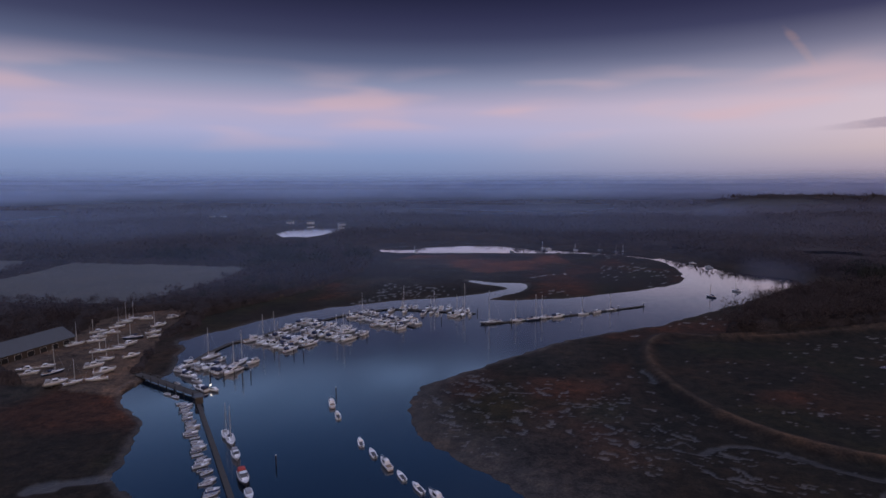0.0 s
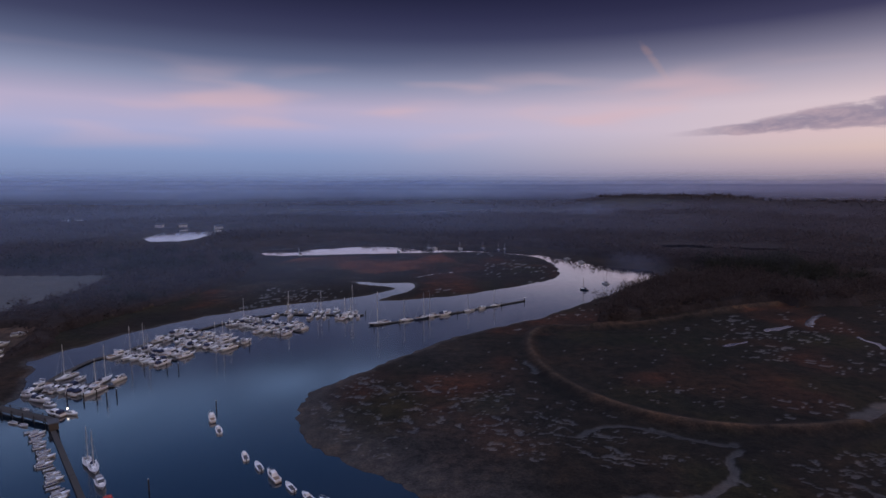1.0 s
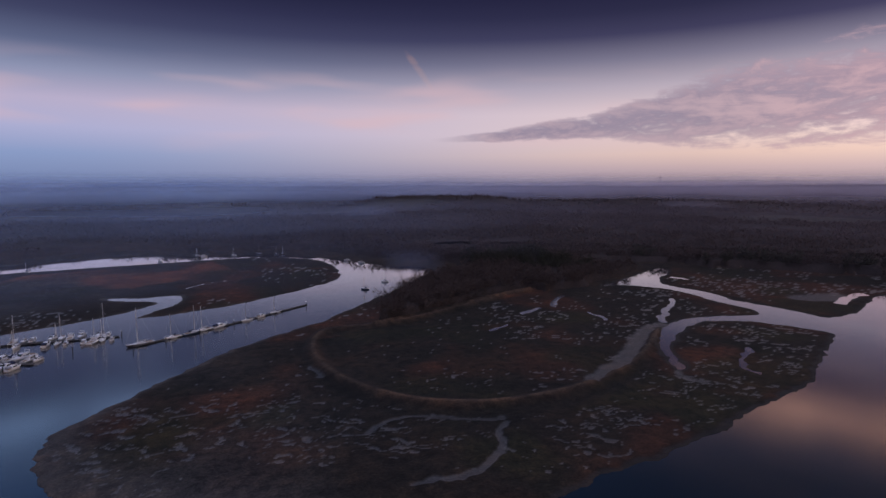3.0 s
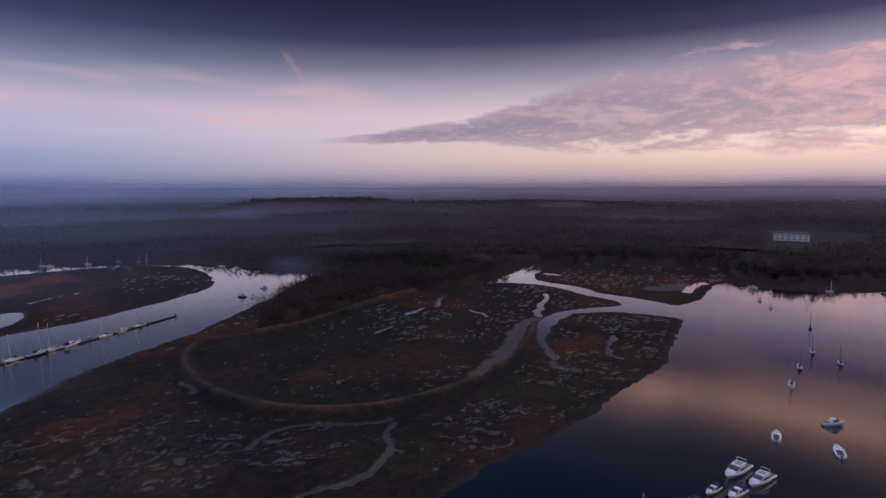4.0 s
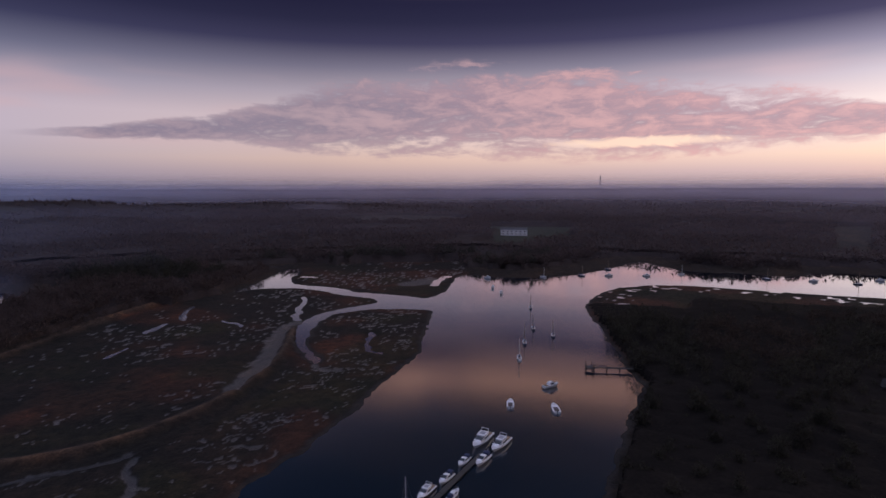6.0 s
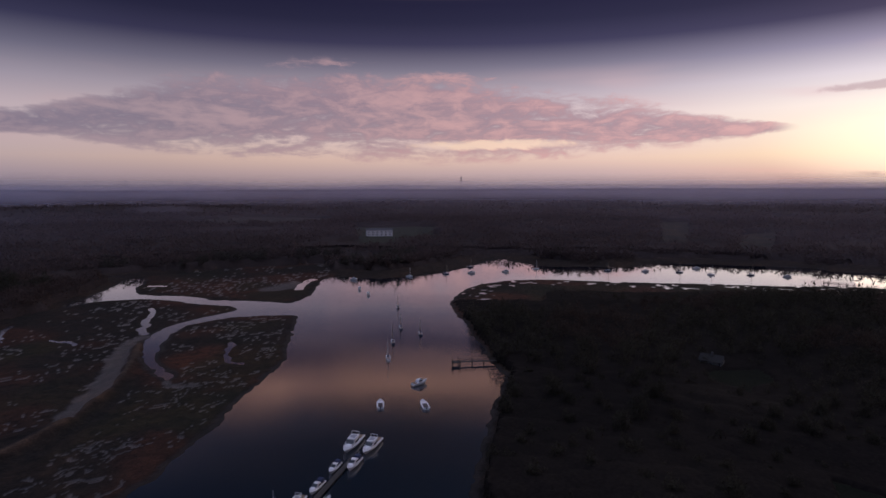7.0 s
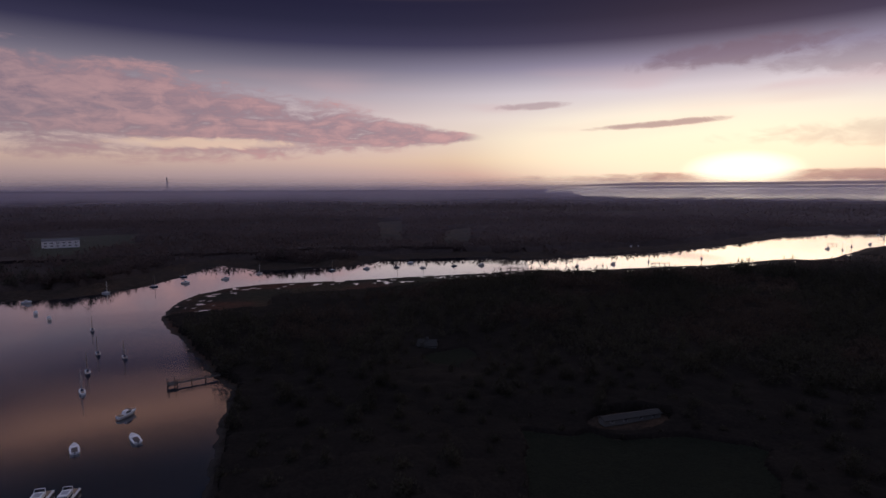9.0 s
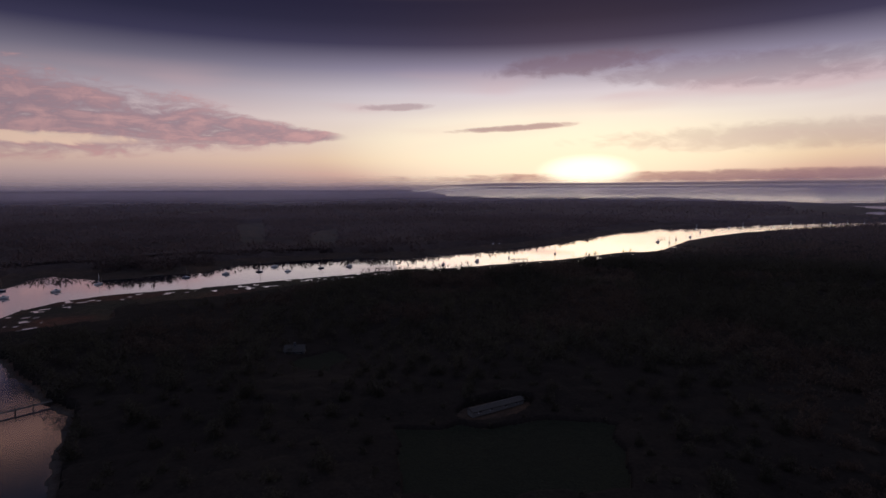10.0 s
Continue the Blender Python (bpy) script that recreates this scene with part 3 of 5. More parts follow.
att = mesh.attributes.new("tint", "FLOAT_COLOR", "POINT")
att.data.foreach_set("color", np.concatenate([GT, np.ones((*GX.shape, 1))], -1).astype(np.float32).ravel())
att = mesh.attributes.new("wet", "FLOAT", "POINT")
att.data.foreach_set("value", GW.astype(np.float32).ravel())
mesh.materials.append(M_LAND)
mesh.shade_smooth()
ground = tagged(new("ground", mesh), "brown winter saltmarsh and dark low hills with mud banks", "ground", kind="structure")

def sea_lift(az):
    """How much more the open sea's far edge is raised than the land's, to fit the camera's horizon."""
    return 1 + 0.52 * smooth(-az, 109, 119) * (1 - smooth(-az, 168, 178))


rings = np.concatenate([[0.0, 4.0], np.linspace(40, 2900, 40), np.linspace(2950, 4935, 40)])
RW, AW = np.meshgrid(rings, np.radians(np.arange(0, 360, 3.0)), indexing="ij")
AZW = (np.degrees(AW) + 180) % 360 - 180
level = np.clip((RW - 2900) / 1950, 0, 1) ** 1.7 * 70 * sea_lift(AZW)
mesh = grid_mesh("water", np.stack([-np.sin(AW) * RW, np.cos(AW) * RW, level], -1).reshape(-1, 3), *RW.shape, True)
mesh.materials.append(M_WATER)
mesh.shade_smooth()
tagged(new("water", mesh), "calm blue tidal river water mirroring the dawn sky", "water", kind="structure")
# ---------------- woods ----------------
rng = np.random.default_rng(7)


def spray(count, radius, height, lift, size, lumps, seed, long=1.0):
    """Many small sprays of twigs on a lumpy dome: places and triangles."""
    r = np.random.default_rng(seed)
    centre = r.normal(size=(lumps, 3)) * (0.42, 0.42, 0.24) + (0, 0, 0.5)
    which = r.integers(0, lumps, count)
    d = r.normal(size=(count, 3))
    d[:, 2] = np.abs(d[:, 2]) * 0.9 - 0.25
    d /= np.linalg.norm(d, axis=1)[:, None]
    p = centre[which] + d * (0.34 + 0.16 * r.random(count))[:, None]
    p = p * (radius, radius, height) + (0, 0, lift)
    a = d * (0.6, 0.6, 1.0) + r.normal(size=(count, 3)) * 0.5
    a /= np.linalg.norm(a, axis=1)[:, None]
    b = np.cross(a, r.normal(size=(count, 3)))
    b /= np.linalg.norm(b, axis=1)[:, None]
    s = size * (0.6 + 0.8 * r.random(count))[:, None]
    v = np.stack([p + a * s * long * 2.0, p - a * s * 0.6 + b * s * 0.29, p - a * s * 0.6 - b * s * 0.29], 1).reshape(-1, 3)
    # faces turned outwards, and lit as parts of the rounded crown
    f = np.arange(count * 3).reshape(-1, 3)
    q = v.reshape(-1, 3, 3)
    wrong = (np.cross(q[:, 1] - q[:, 0], q[:, 2] - q[:, 0]) * (d + (0, 0, 0.4))).sum(1) < 0
    f[wrong] = f[wrong][:, ::-1]
    n = d * (0.55, 0.55, 0.5) + (0, 0, 0.7) + r.normal(size=(count, 3)) * 0.12
    n /= np.linalg.norm(n, axis=1)[:, None]
    return v, f, np.repeat(n, 3, 0)


def scatter(name, places, templates, material_used, label, category):
    """One mesh of many trees: each place is x, y, z, size."""
    vs, fs, ns, base = [], [], [], 0
    pick = rng.integers(0, len(templates), len(places))
    for k, (v, f, nv) in enumerate(templates):
        sel = places[pick == k]
        if not len(sel):
            continue
        ang = rng.random(len(sel)) * 6.283
        c, s = np.cos(ang), np.sin(ang)
        wide = sel[:, 3] * (0.85 + 0.4 * rng.random(len(sel)))
        x = (v[None, :, 0] * c[:, None] - v[None, :, 1] * s[:, None]) * wide[:, None] + sel[:, 0, None]
        y = (v[None, :, 0] * s[:, None] + v[None, :, 1] * c[:, None]) * wide[:, None] + sel[:, 1, None]
        z = v[None, :, 2] * sel[:, 3, None] + sel[:, 2, None]
        vs.append(np.stack([x, y, z], -1).reshape(-1, 3))
        fs.append((f[None] + (np.arange(len(sel)) * len(v))[:, None, None]).reshape(-1, 3) + base)
        nx = nv[None, :, 0] * c[:, None] - nv[None, :, 1] * s[:, None]
        ny = nv[None, :, 0] * s[:, None] + nv[None, :, 1] * c[:, None]
        ns.append(np.stack([nx, ny, np.broadcast_to(nv[None, :, 2], nx.shape)], -1).reshape(-1, 3))
        base += len(sel) * len(v)
    mesh = bpy.data.meshes.new(name)
    fill_mesh(mesh, np.concatenate(vs), np.concatenate(fs), np.concatenate(ns))
    mesh.materials.append(material_used)
    return tagged(new(name, mesh), label, category, kind="stuff")


def growth(x, y, sd, home):
    """How tall the wood stands: lower along the banks, round the yard and behind the open saltings."""
    big = np.where(home & (x < 385), 0.8, 0.6 + 0.4 * smooth(sd, 4, 50))
    big = np.where((x > 90) & (x < 420) & (y > 300) & (y < 520), 0.95 + 0.15 * smooth(sd, 4, 40), big)
    wide = 34 + 32 * smooth(y, -150, 10)
    big = big * np.where(home & (x > 340), 0.16 + 0.84 * smooth(sd, wide, wide * 2.2 + 30), 1.0)
    lawn = np.minimum(line_distance(x, y, LAWN2, True), line_distance(x, y, LODGELAWN, True))
    big = big * (0.35 + 0.65 * smooth(lawn, 0, 24))
    return big * np.where((x < -120) & (y > 120) & (y < 430), 0.62, 1.0)


def wood_places(r0, r1, step, seed):
    """Places on wooded land between two distances, about step metres apart."""
    r = np.random.default_rng(seed)
    n = int(r1 / step)
    i, j = np.meshgrid(np.arange(-n, n + 1), np.arange(-n, n + 1))
    x = (i + r.random(i.shape) * 0.9).ravel() * step
    y = (j + r.random(i.shape) * 0.9).ravel() * step
    rad, az = np.hypot(x, y), np.degrees(np.arctan2(-x, y))
    ok = (rad > r0) & (rad < r1) & (az < 54) & (az > -157)
    x, y = x[ok], y[ok]
    h, _, _, wood, sd, home = land(x, y)
    thin = fbm(x, y, 90, 91, 2)
    ok = wood & (thin > np.where(home, 0.12, 0.24))
    big = (0.75 + 0.5 * r.random(ok.sum()) + 0.35 * (thin[ok] - 0.5)) * growth(x[ok], y[ok], sd[ok], home[ok])
    return np.stack([x[ok], y[ok], h[ok] - 0.2, big], 1)


def crowns(x, y, size, seed):
    """Rounded crowns side by side: 1 at the top of each, falling towards its rim."""
    i, j = np.floor(x / size).astype(np.int64), np.floor(y / size).astype(np.int64)
    best = np.full(x.shape, 9.0)
    for di in (-1, 0, 1):
        for dj in (-1, 0, 1):
            a, b = i + di, j + dj
            h = (a * 374761393 + b * 668265263 + seed * 69069) & 0x7FFFFFFF
            h = ((h ^ (h >> 13)) * 1274126177) & 0x7FFFFFFF
            px, py = (a + 0.15 + 0.7 * ((h >> 4) & 255) / 255) * size, (b + 0.15 + 0.7 * ((h >> 14) & 255) / 255) * size
            best = np.minimum(best, np.hypot(x - px, y - py) / size)
    return 1 - np.clip(best, 0, 1) ** 2


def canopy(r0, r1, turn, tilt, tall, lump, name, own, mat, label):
    """A closed sheet under the single sprays, over the wooded land between two distances; its dark colour stands in for
    the shade between the twigs.
    """
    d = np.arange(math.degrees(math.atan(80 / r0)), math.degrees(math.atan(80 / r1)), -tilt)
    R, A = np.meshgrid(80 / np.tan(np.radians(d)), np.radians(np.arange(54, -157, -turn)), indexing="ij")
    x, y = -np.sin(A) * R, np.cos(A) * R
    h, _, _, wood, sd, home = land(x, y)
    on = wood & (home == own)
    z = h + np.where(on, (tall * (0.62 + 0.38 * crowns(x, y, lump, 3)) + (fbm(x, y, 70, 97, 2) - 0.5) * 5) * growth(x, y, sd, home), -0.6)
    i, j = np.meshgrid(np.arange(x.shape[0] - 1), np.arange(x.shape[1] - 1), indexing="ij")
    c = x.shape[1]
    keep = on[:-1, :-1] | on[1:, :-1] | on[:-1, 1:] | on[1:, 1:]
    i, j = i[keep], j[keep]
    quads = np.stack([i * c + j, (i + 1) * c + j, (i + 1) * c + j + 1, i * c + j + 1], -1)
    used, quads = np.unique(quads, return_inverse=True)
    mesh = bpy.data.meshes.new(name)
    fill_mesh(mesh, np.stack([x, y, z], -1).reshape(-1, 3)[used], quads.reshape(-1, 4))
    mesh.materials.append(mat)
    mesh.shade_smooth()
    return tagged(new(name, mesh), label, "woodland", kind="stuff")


canopy(118, 700, 0.28, 0.10, 4.2, 9.0, "evergreen_canopy", True, M_DEEP, "closed dark roof of the near-bank wood, shade painted in")
canopy(700, 3300, 0.28, 0.055, 7.0, 22.0, "evergreen_canopy", True, M_DEEP, "dark near-bank wood roof towards the sea, shade painted in")
canopy(118, 700, 0.28, 0.10, 4.2, 9.0, "canopy", False, M_UNDER, "closed roof of brown twigs over river woods, shade painted in")
canopy(700, 3300, 0.28, 0.055, 7.0, 24.0, "canopy", False, M_UNDER, "hazy roof of bare woodland beyond the river, shade painted in")
near_wood = wood_places(118, 640, 9.0, 1)
near_wood[:, 3] *= np.where(np.hypot(near_wood[:, 0], near_wood[:, 1]) < 240, 0.9, 1.0)
order = np.argsort(np.hypot(near_wood[:, 0], near_wood[:, 1]))
single, near_rest = near_wood[order[:300]], near_wood[order[300:]]
own_bank = land(near_rest[:, 0], near_rest[:, 1])[5]
pine = fbm(near_rest[:, 0], near_rest[:, 1], 60, 95, 2) > np.where(own_bank, 0.40, 0.62)
close = np.hypot(near_rest[:, 0], near_rest[:, 1]) < 430
for where, count, size, seed in ((close, 280, 0.60, 0), (~close, 120, 1.0, 400)):
    scatter("evergreen_woodland", near_rest[~pine & where & own_bank], [spray(count, 6.0, 7.6, 1.6, size, 9, seed + k) for k in range(6)], M_BACKLIT_TWIG, "dense dark oak wood covering the near bank", "woodland")
    scatter("woodland", near_rest[~pine & where & ~own_bank], [spray(count, 6.0, 7.6, 1.6, size, 9, seed + k) for k in range(6)], M_TWIG, "dense bare brown winter oak wood along the river", "woodland")
    scatter("pine_woodland", near_rest[pine & where], [spray(count, 4.6, 9.0, 1.6, size, 9, seed + 20 + k) for k in range(4)], M_PINE, "dark green pines standing among the bare oaks", "woodland")
mid_wood = wood_places(640, 1500, 17.0, 2)
# closed taller tree row, added on the lower river's far bank against sun glint
front = []
for (x0, y0), (x1, y1) in zip(LOWER2[:-3], LOWER2[1:-2]):
    count = max(1, int(math.hypot(x1 - x0, y1 - y0) / 6))
    for k in range(count):
        for back in (46, 58):
            f, out = (k + rng.random()) / count, back + 4 * rng.random()
            n = math.hypot(x1 - x0, y1 - y0)
            front.append((x0 + (x1 - x0) * f - (y1 - y0) / n * out, y0 + (y1 - y0) * f + (x1 - x0) / n * out))
front = np.array(front)
fh, _, _, _, fsd, _ = land(front[:, 0], front[:, 1])
good = fsd > 9
front = np.stack([front[good, 0], front[good, 1], fh[good] - 0.2, 0.6 + 0.35 * rng.random(good.sum())], 1)
scatter("riverside_trees", front, [spray(120, 5.0, 9.0, 1.0, 1.2, 6, 80 + k) for k in range(5)], M_TWIG, "row of bare trees along the far river bank", "woodland")
# brambles and scrub filling the near wood
scrub = wood_places(118, 400, 4.4, 5)
scrub[:, 3] *= 1.05
scatter("scrub", scrub, [spray(26, 2.6, 3.0, 0.0, 0.55, 4, 90 + k) for k in range(5)], M_SCRUB, "dark bramble and scrub under the near trees", "undergrowth")
mid_home = land(mid_wood[:, 0], mid_wood[:, 1])[5]
scatter("evergreen_woodland", mid_wood[mid_home], [spray(48, 11.0, 10.0, 1.0, 1.9, 6, 50 + k, 0.7) for k in range(3)], M_BACKLIT_TWIG, "dark oak wood along the near bank towards the sea", "woodland")
scatter("far_woodland", mid_wood[~mid_home], [spray(48, 11.0, 10.0, 1.0, 1.9, 6, 40 + k, 0.7) for k in range(5)], M_TWIG, "dim bare woodland beyond the river in morning haze", "woodland")
far_wood = wood_places(1500, 3700, 42.0, 3)
far_wood[:, 3] *= 1.0 + 0.3 * rng.random(len(far_wood))
scatter("distant_woodland", far_wood, [spray(16, 30.0, 9.0, 0.0, 4.6, 4, 60 + k, 0.6) for k in range(4)], M_TWIG, "hazy distant woodland ridges towards the horizon", "woodland")


def part(name, data, mat, parent, label=""):
    """One mesh, from a bmesh or a mesh, as a part under a thing or under another part."""
    if isinstance(data, bmesh.types.BMesh):
        mesh = bpy.data.meshes.new(name)
        data.to_mesh(mesh)
        data.free()
    else:
        mesh = data
    mesh.materials.append(mat)
    ob = new(name, mesh)
    ob.parent = parent
    return tagged(ob, label) if label else ob


def tube(bm, a, b, r0, r1, sides=6):
    """A tapered round bar between two points."""
    a, b = Vector(a), Vector(b)
    m = Matrix.Translation((a + b) / 2) @ (b - a).to_track_quat("Z", "Y").to_matrix().to_4x4()
    bmesh.ops.create_cone(bm, cap_ends=True, segments=sides, radius1=r0, radius2=r1, depth=(b - a).length, matrix=m)


def tree(kind, seed):
    """A tree with a forked trunk and a ragged crown of fine sprays."""
    r = random.Random(seed)
    root = tagged(new("tree"), "dark green pine with an uneven crown on the wooded bank" if kind == "pine" else "oak with an open twiggy crown, darkened for standing against the sun", "tree", "trees of the near wood")
    bm = bmesh.new()
    tall = 9 if kind == "pine" else 5
    tube(bm, (0, 0, -0.5), (0.1, 0.05, tall), 0.34, 0.16, 7)
    for k in range(7):
        a = k * 0.9 + r.random()
        z = tall * (0.45 + 0.5 * r.random())
        reach = 2.2 + 1.8 * r.random()
        tube(bm, (0.05, 0.03, z), (math.cos(a) * reach, math.sin(a) * reach, z + 2.0 + 1.6 * r.random()), 0.12, 0.03, 4)
    part("trunk", bm, M_BARK, root)
    v, f, n = spray(850, 4.4, 9.5, 2.6, 0.48, 9, 300 + seed, 0.9) if kind == "pine" else spray(920, 5.4, 7.6, 2.0, 0.50, 10, 300 + seed, 1.1)
    mesh = bpy.data.meshes.new("crown")
    fill_mesh(mesh, v, f, n)
    part("crown", mesh, M_PINE if kind == "pine" else M_BACKLIT_TWIG, root)
    return root


pine_here = fbm(single[:, 0], single[:, 1], 60, 95, 2) > 0.42
patterns = {False: [tree("oak", k) for k in range(5)], True: [tree("pine", 10 + k) for k in range(3)]}
placed = set()
for k, (x, y, z, s) in enumerate(single):
    made = patterns[bool(pine_here[k])]
    ob = made[k % len(made)]
    m = pose(x, y, z, 0, 0, (k * 137.5) % 360) @ Matrix.Diagonal((s, s, s * (0.9 + 0.02 * (k % 12)), 1))
    if ob in placed:
        copy_thing(ob, m)
    else:
        ob.matrix_basis = m
        placed.add(ob)
# ---------------- distance haze sheets and dawn mist ---
def haze_mist_material():
    m, g = material("haze_and_mist")
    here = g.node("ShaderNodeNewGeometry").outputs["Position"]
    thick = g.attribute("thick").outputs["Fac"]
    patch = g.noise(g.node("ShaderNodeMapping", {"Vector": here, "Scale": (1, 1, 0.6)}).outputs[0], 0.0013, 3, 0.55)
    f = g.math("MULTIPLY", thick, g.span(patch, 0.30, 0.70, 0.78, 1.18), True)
    # light painted in by bearing: rosier towards the sun, bluer away from it
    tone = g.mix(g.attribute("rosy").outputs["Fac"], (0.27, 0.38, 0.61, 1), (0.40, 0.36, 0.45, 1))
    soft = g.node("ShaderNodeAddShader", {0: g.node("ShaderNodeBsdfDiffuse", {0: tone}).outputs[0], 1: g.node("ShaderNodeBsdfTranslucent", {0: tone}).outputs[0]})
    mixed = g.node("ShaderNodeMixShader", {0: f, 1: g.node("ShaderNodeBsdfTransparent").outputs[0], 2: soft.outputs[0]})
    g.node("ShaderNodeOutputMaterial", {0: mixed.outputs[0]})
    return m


M_HAZE_MIST = haze_mist_material()


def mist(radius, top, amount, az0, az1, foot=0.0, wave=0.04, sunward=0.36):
    """A see-through sheet along an arc round the eye, standing in for distance haze and mist, thickest at half its
    height and gone at its foot, top and ends.
    """
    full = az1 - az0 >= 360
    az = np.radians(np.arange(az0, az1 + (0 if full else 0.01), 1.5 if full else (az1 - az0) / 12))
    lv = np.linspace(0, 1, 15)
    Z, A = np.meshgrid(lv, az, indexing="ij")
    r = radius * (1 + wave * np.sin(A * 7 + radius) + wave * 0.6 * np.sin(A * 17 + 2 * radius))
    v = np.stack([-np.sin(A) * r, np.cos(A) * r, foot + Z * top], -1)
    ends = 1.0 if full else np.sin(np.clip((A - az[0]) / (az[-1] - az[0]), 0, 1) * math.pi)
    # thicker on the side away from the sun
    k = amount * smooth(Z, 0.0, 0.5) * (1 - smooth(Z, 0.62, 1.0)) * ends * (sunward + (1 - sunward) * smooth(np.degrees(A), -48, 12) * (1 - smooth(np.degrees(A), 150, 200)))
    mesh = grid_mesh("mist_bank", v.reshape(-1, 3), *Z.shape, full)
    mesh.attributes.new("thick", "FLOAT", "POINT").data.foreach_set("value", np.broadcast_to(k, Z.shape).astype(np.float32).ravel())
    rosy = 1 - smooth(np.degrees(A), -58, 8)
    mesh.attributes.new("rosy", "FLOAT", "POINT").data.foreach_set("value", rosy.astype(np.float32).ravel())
    mesh.materials.append(M_HAZE_MIST)
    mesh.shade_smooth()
    return tagged(new("mist_bank", mesh), "see-through sheet round the eye for distance haze and morning mist", "mist", kind="structure")


# full rings and the 390 m arc are distance haze; the last three, mist wisps
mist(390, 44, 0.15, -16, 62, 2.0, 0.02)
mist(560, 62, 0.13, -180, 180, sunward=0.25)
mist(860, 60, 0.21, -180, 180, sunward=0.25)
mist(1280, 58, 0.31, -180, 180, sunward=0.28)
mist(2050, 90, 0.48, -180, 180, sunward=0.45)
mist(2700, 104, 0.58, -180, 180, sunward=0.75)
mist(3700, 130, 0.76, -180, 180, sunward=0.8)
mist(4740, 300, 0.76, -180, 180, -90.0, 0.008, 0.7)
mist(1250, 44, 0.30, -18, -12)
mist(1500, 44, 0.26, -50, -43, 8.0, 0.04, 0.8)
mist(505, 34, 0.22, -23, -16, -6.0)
# ---------------- materials of things ----------------
M_HULL = paint("white_hull", (0.84, 0.83, 0.83), 0.35, wear=0.14, coat=0.3, odds=0.14)
M_NAVY = paint("navy_hull", (0.03, 0.045, 0.09), 0.3, coat=0.4)
M_DARKHULL = paint("dark_hull", (0.06, 0.05, 0.05), 0.4)
M_DECK = paint("deck", (0.68, 0.66, 0.65), 0.7, wear=0.3)
M_TEAK = paint("teak", (0.28, 0.19, 0.12), 0.75, wear=0.5, scale=4)
M_GLASS = paint("tinted_window", (0.015, 0.018, 0.022), 0.08)
M_PANE = paint("dark_house_window", (0.012, 0.013, 0.016), 0.4)
M_ALU = paint("mast_metal", (0.72, 0.72, 0.72), 0.38, 0.3)
M_WIRE = paint("stay_wire", (0.35, 0.35, 0.36), 0.4, 0.8)
M_BLUECOVER = paint("blue_canvas", (0.028, 0.040, 0.092), 0.9, wear=0.3, scale=5)
M_GREYCOVER = paint("grey_canvas", (0.34, 0.34, 0.36), 0.9, wear=0.3, scale=5)
M_RED = paint("red_paint", (0.45, 0.045, 0.03), 0.5)
M_BLACK = paint("black_rubber", (0.02, 0.02, 0.022), 0.6)
M_PLANK = paint("weathered_planks", (0.058, 0.050, 0.044), 0.9, wear=0.55, scale=3)
M_PILE = paint("tarred_pile", (0.035, 0.030, 0.028), 0.8, wear=0.4, scale=3)
M_ROOF = paint("sheet_roof", (0.075, 0.078, 0.086), 0.7, wear=0.5, scale=0.8)
M_RENDER = paint("white_render", (0.74, 0.72, 0.68), 0.85, wear=0.3, scale=0.6)
M_STONE = paint("grey_stone", (0.20, 0.19, 0.175), 0.9, wear=0.5, scale=1.5)
M_TIMBER = paint("dark_boarding", (0.09, 0.07, 0.055), 0.85, wear=0.4)
M_SLATE = paint("slate", (0.07, 0.07, 0.078), 0.7, wear=0.4)
M_THATCH = paint("dark_shingle", (0.018, 0.016, 0.015), 0.95, wear=0.5, scale=2)
M_CONCRETE = paint("concrete", (0.36, 0.34, 0.32), 0.9, wear=0.4, scale=0.05)
M_STEEL = paint("far_steel", (0.30, 0.30, 0.32), 0.6, 0.2)

# ---------------- shapes ----------------


def box(bm, cx, cy, cz, sx, sy, sz, bevel=0.0, taper=1.0):
    """A block by its centre and sizes, with softened edges and an optional narrower top."""
    made = bmesh.ops.create_cube(bm, size=1.0, matrix=Matrix.Translation((cx, cy, cz)) @ Matrix.Diagonal((sx, sy, sz, 1)))["verts"]
    for v in made:
        if v.co.z > cz:
            v.co.x, v.co.y = cx + (v.co.x - cx) * taper, cy + (v.co.y - cy) * taper
    if bevel:
        edges = {e for v in made for e in v.link_edges}
        bmesh.ops.bevel(bm, geom=list(edges), offset=bevel, segments=2, affect="EDGES", profile=0.6)
    return bm


def rings(sections, cap=True):
    """A skin over closed sections, each a list of points."""
    bm = bmesh.new()
    rows = [[bm.verts.new(p) for p in s] for s in sections]
    n = len(rows[0])
    for a, b in zip(rows, rows[1:]):
        for k in range(n):
            bm.faces.new((a[k], a[(k + 1) % n], b[(k + 1) % n], b[k]))
    if cap:
        bm.faces.new(rows[0][::-1])
        bm.faces.new(rows[-1])
    bmesh.ops.recalc_face_normals(bm, faces=bm.faces)
    return bm


def half_width(s, beam, stern):
    """Half the beam at a place along the hull, 0 at the stern and 1 at the stem."""
    return beam / 2 * min(1.0, stern + (1 - stern) * min(1, s / 0.42) ** 0.8) * max(0.0, 1 - max(0.0, (s - 0.42) / 0.58) ** 2.2) ** 0.85 + 0.02


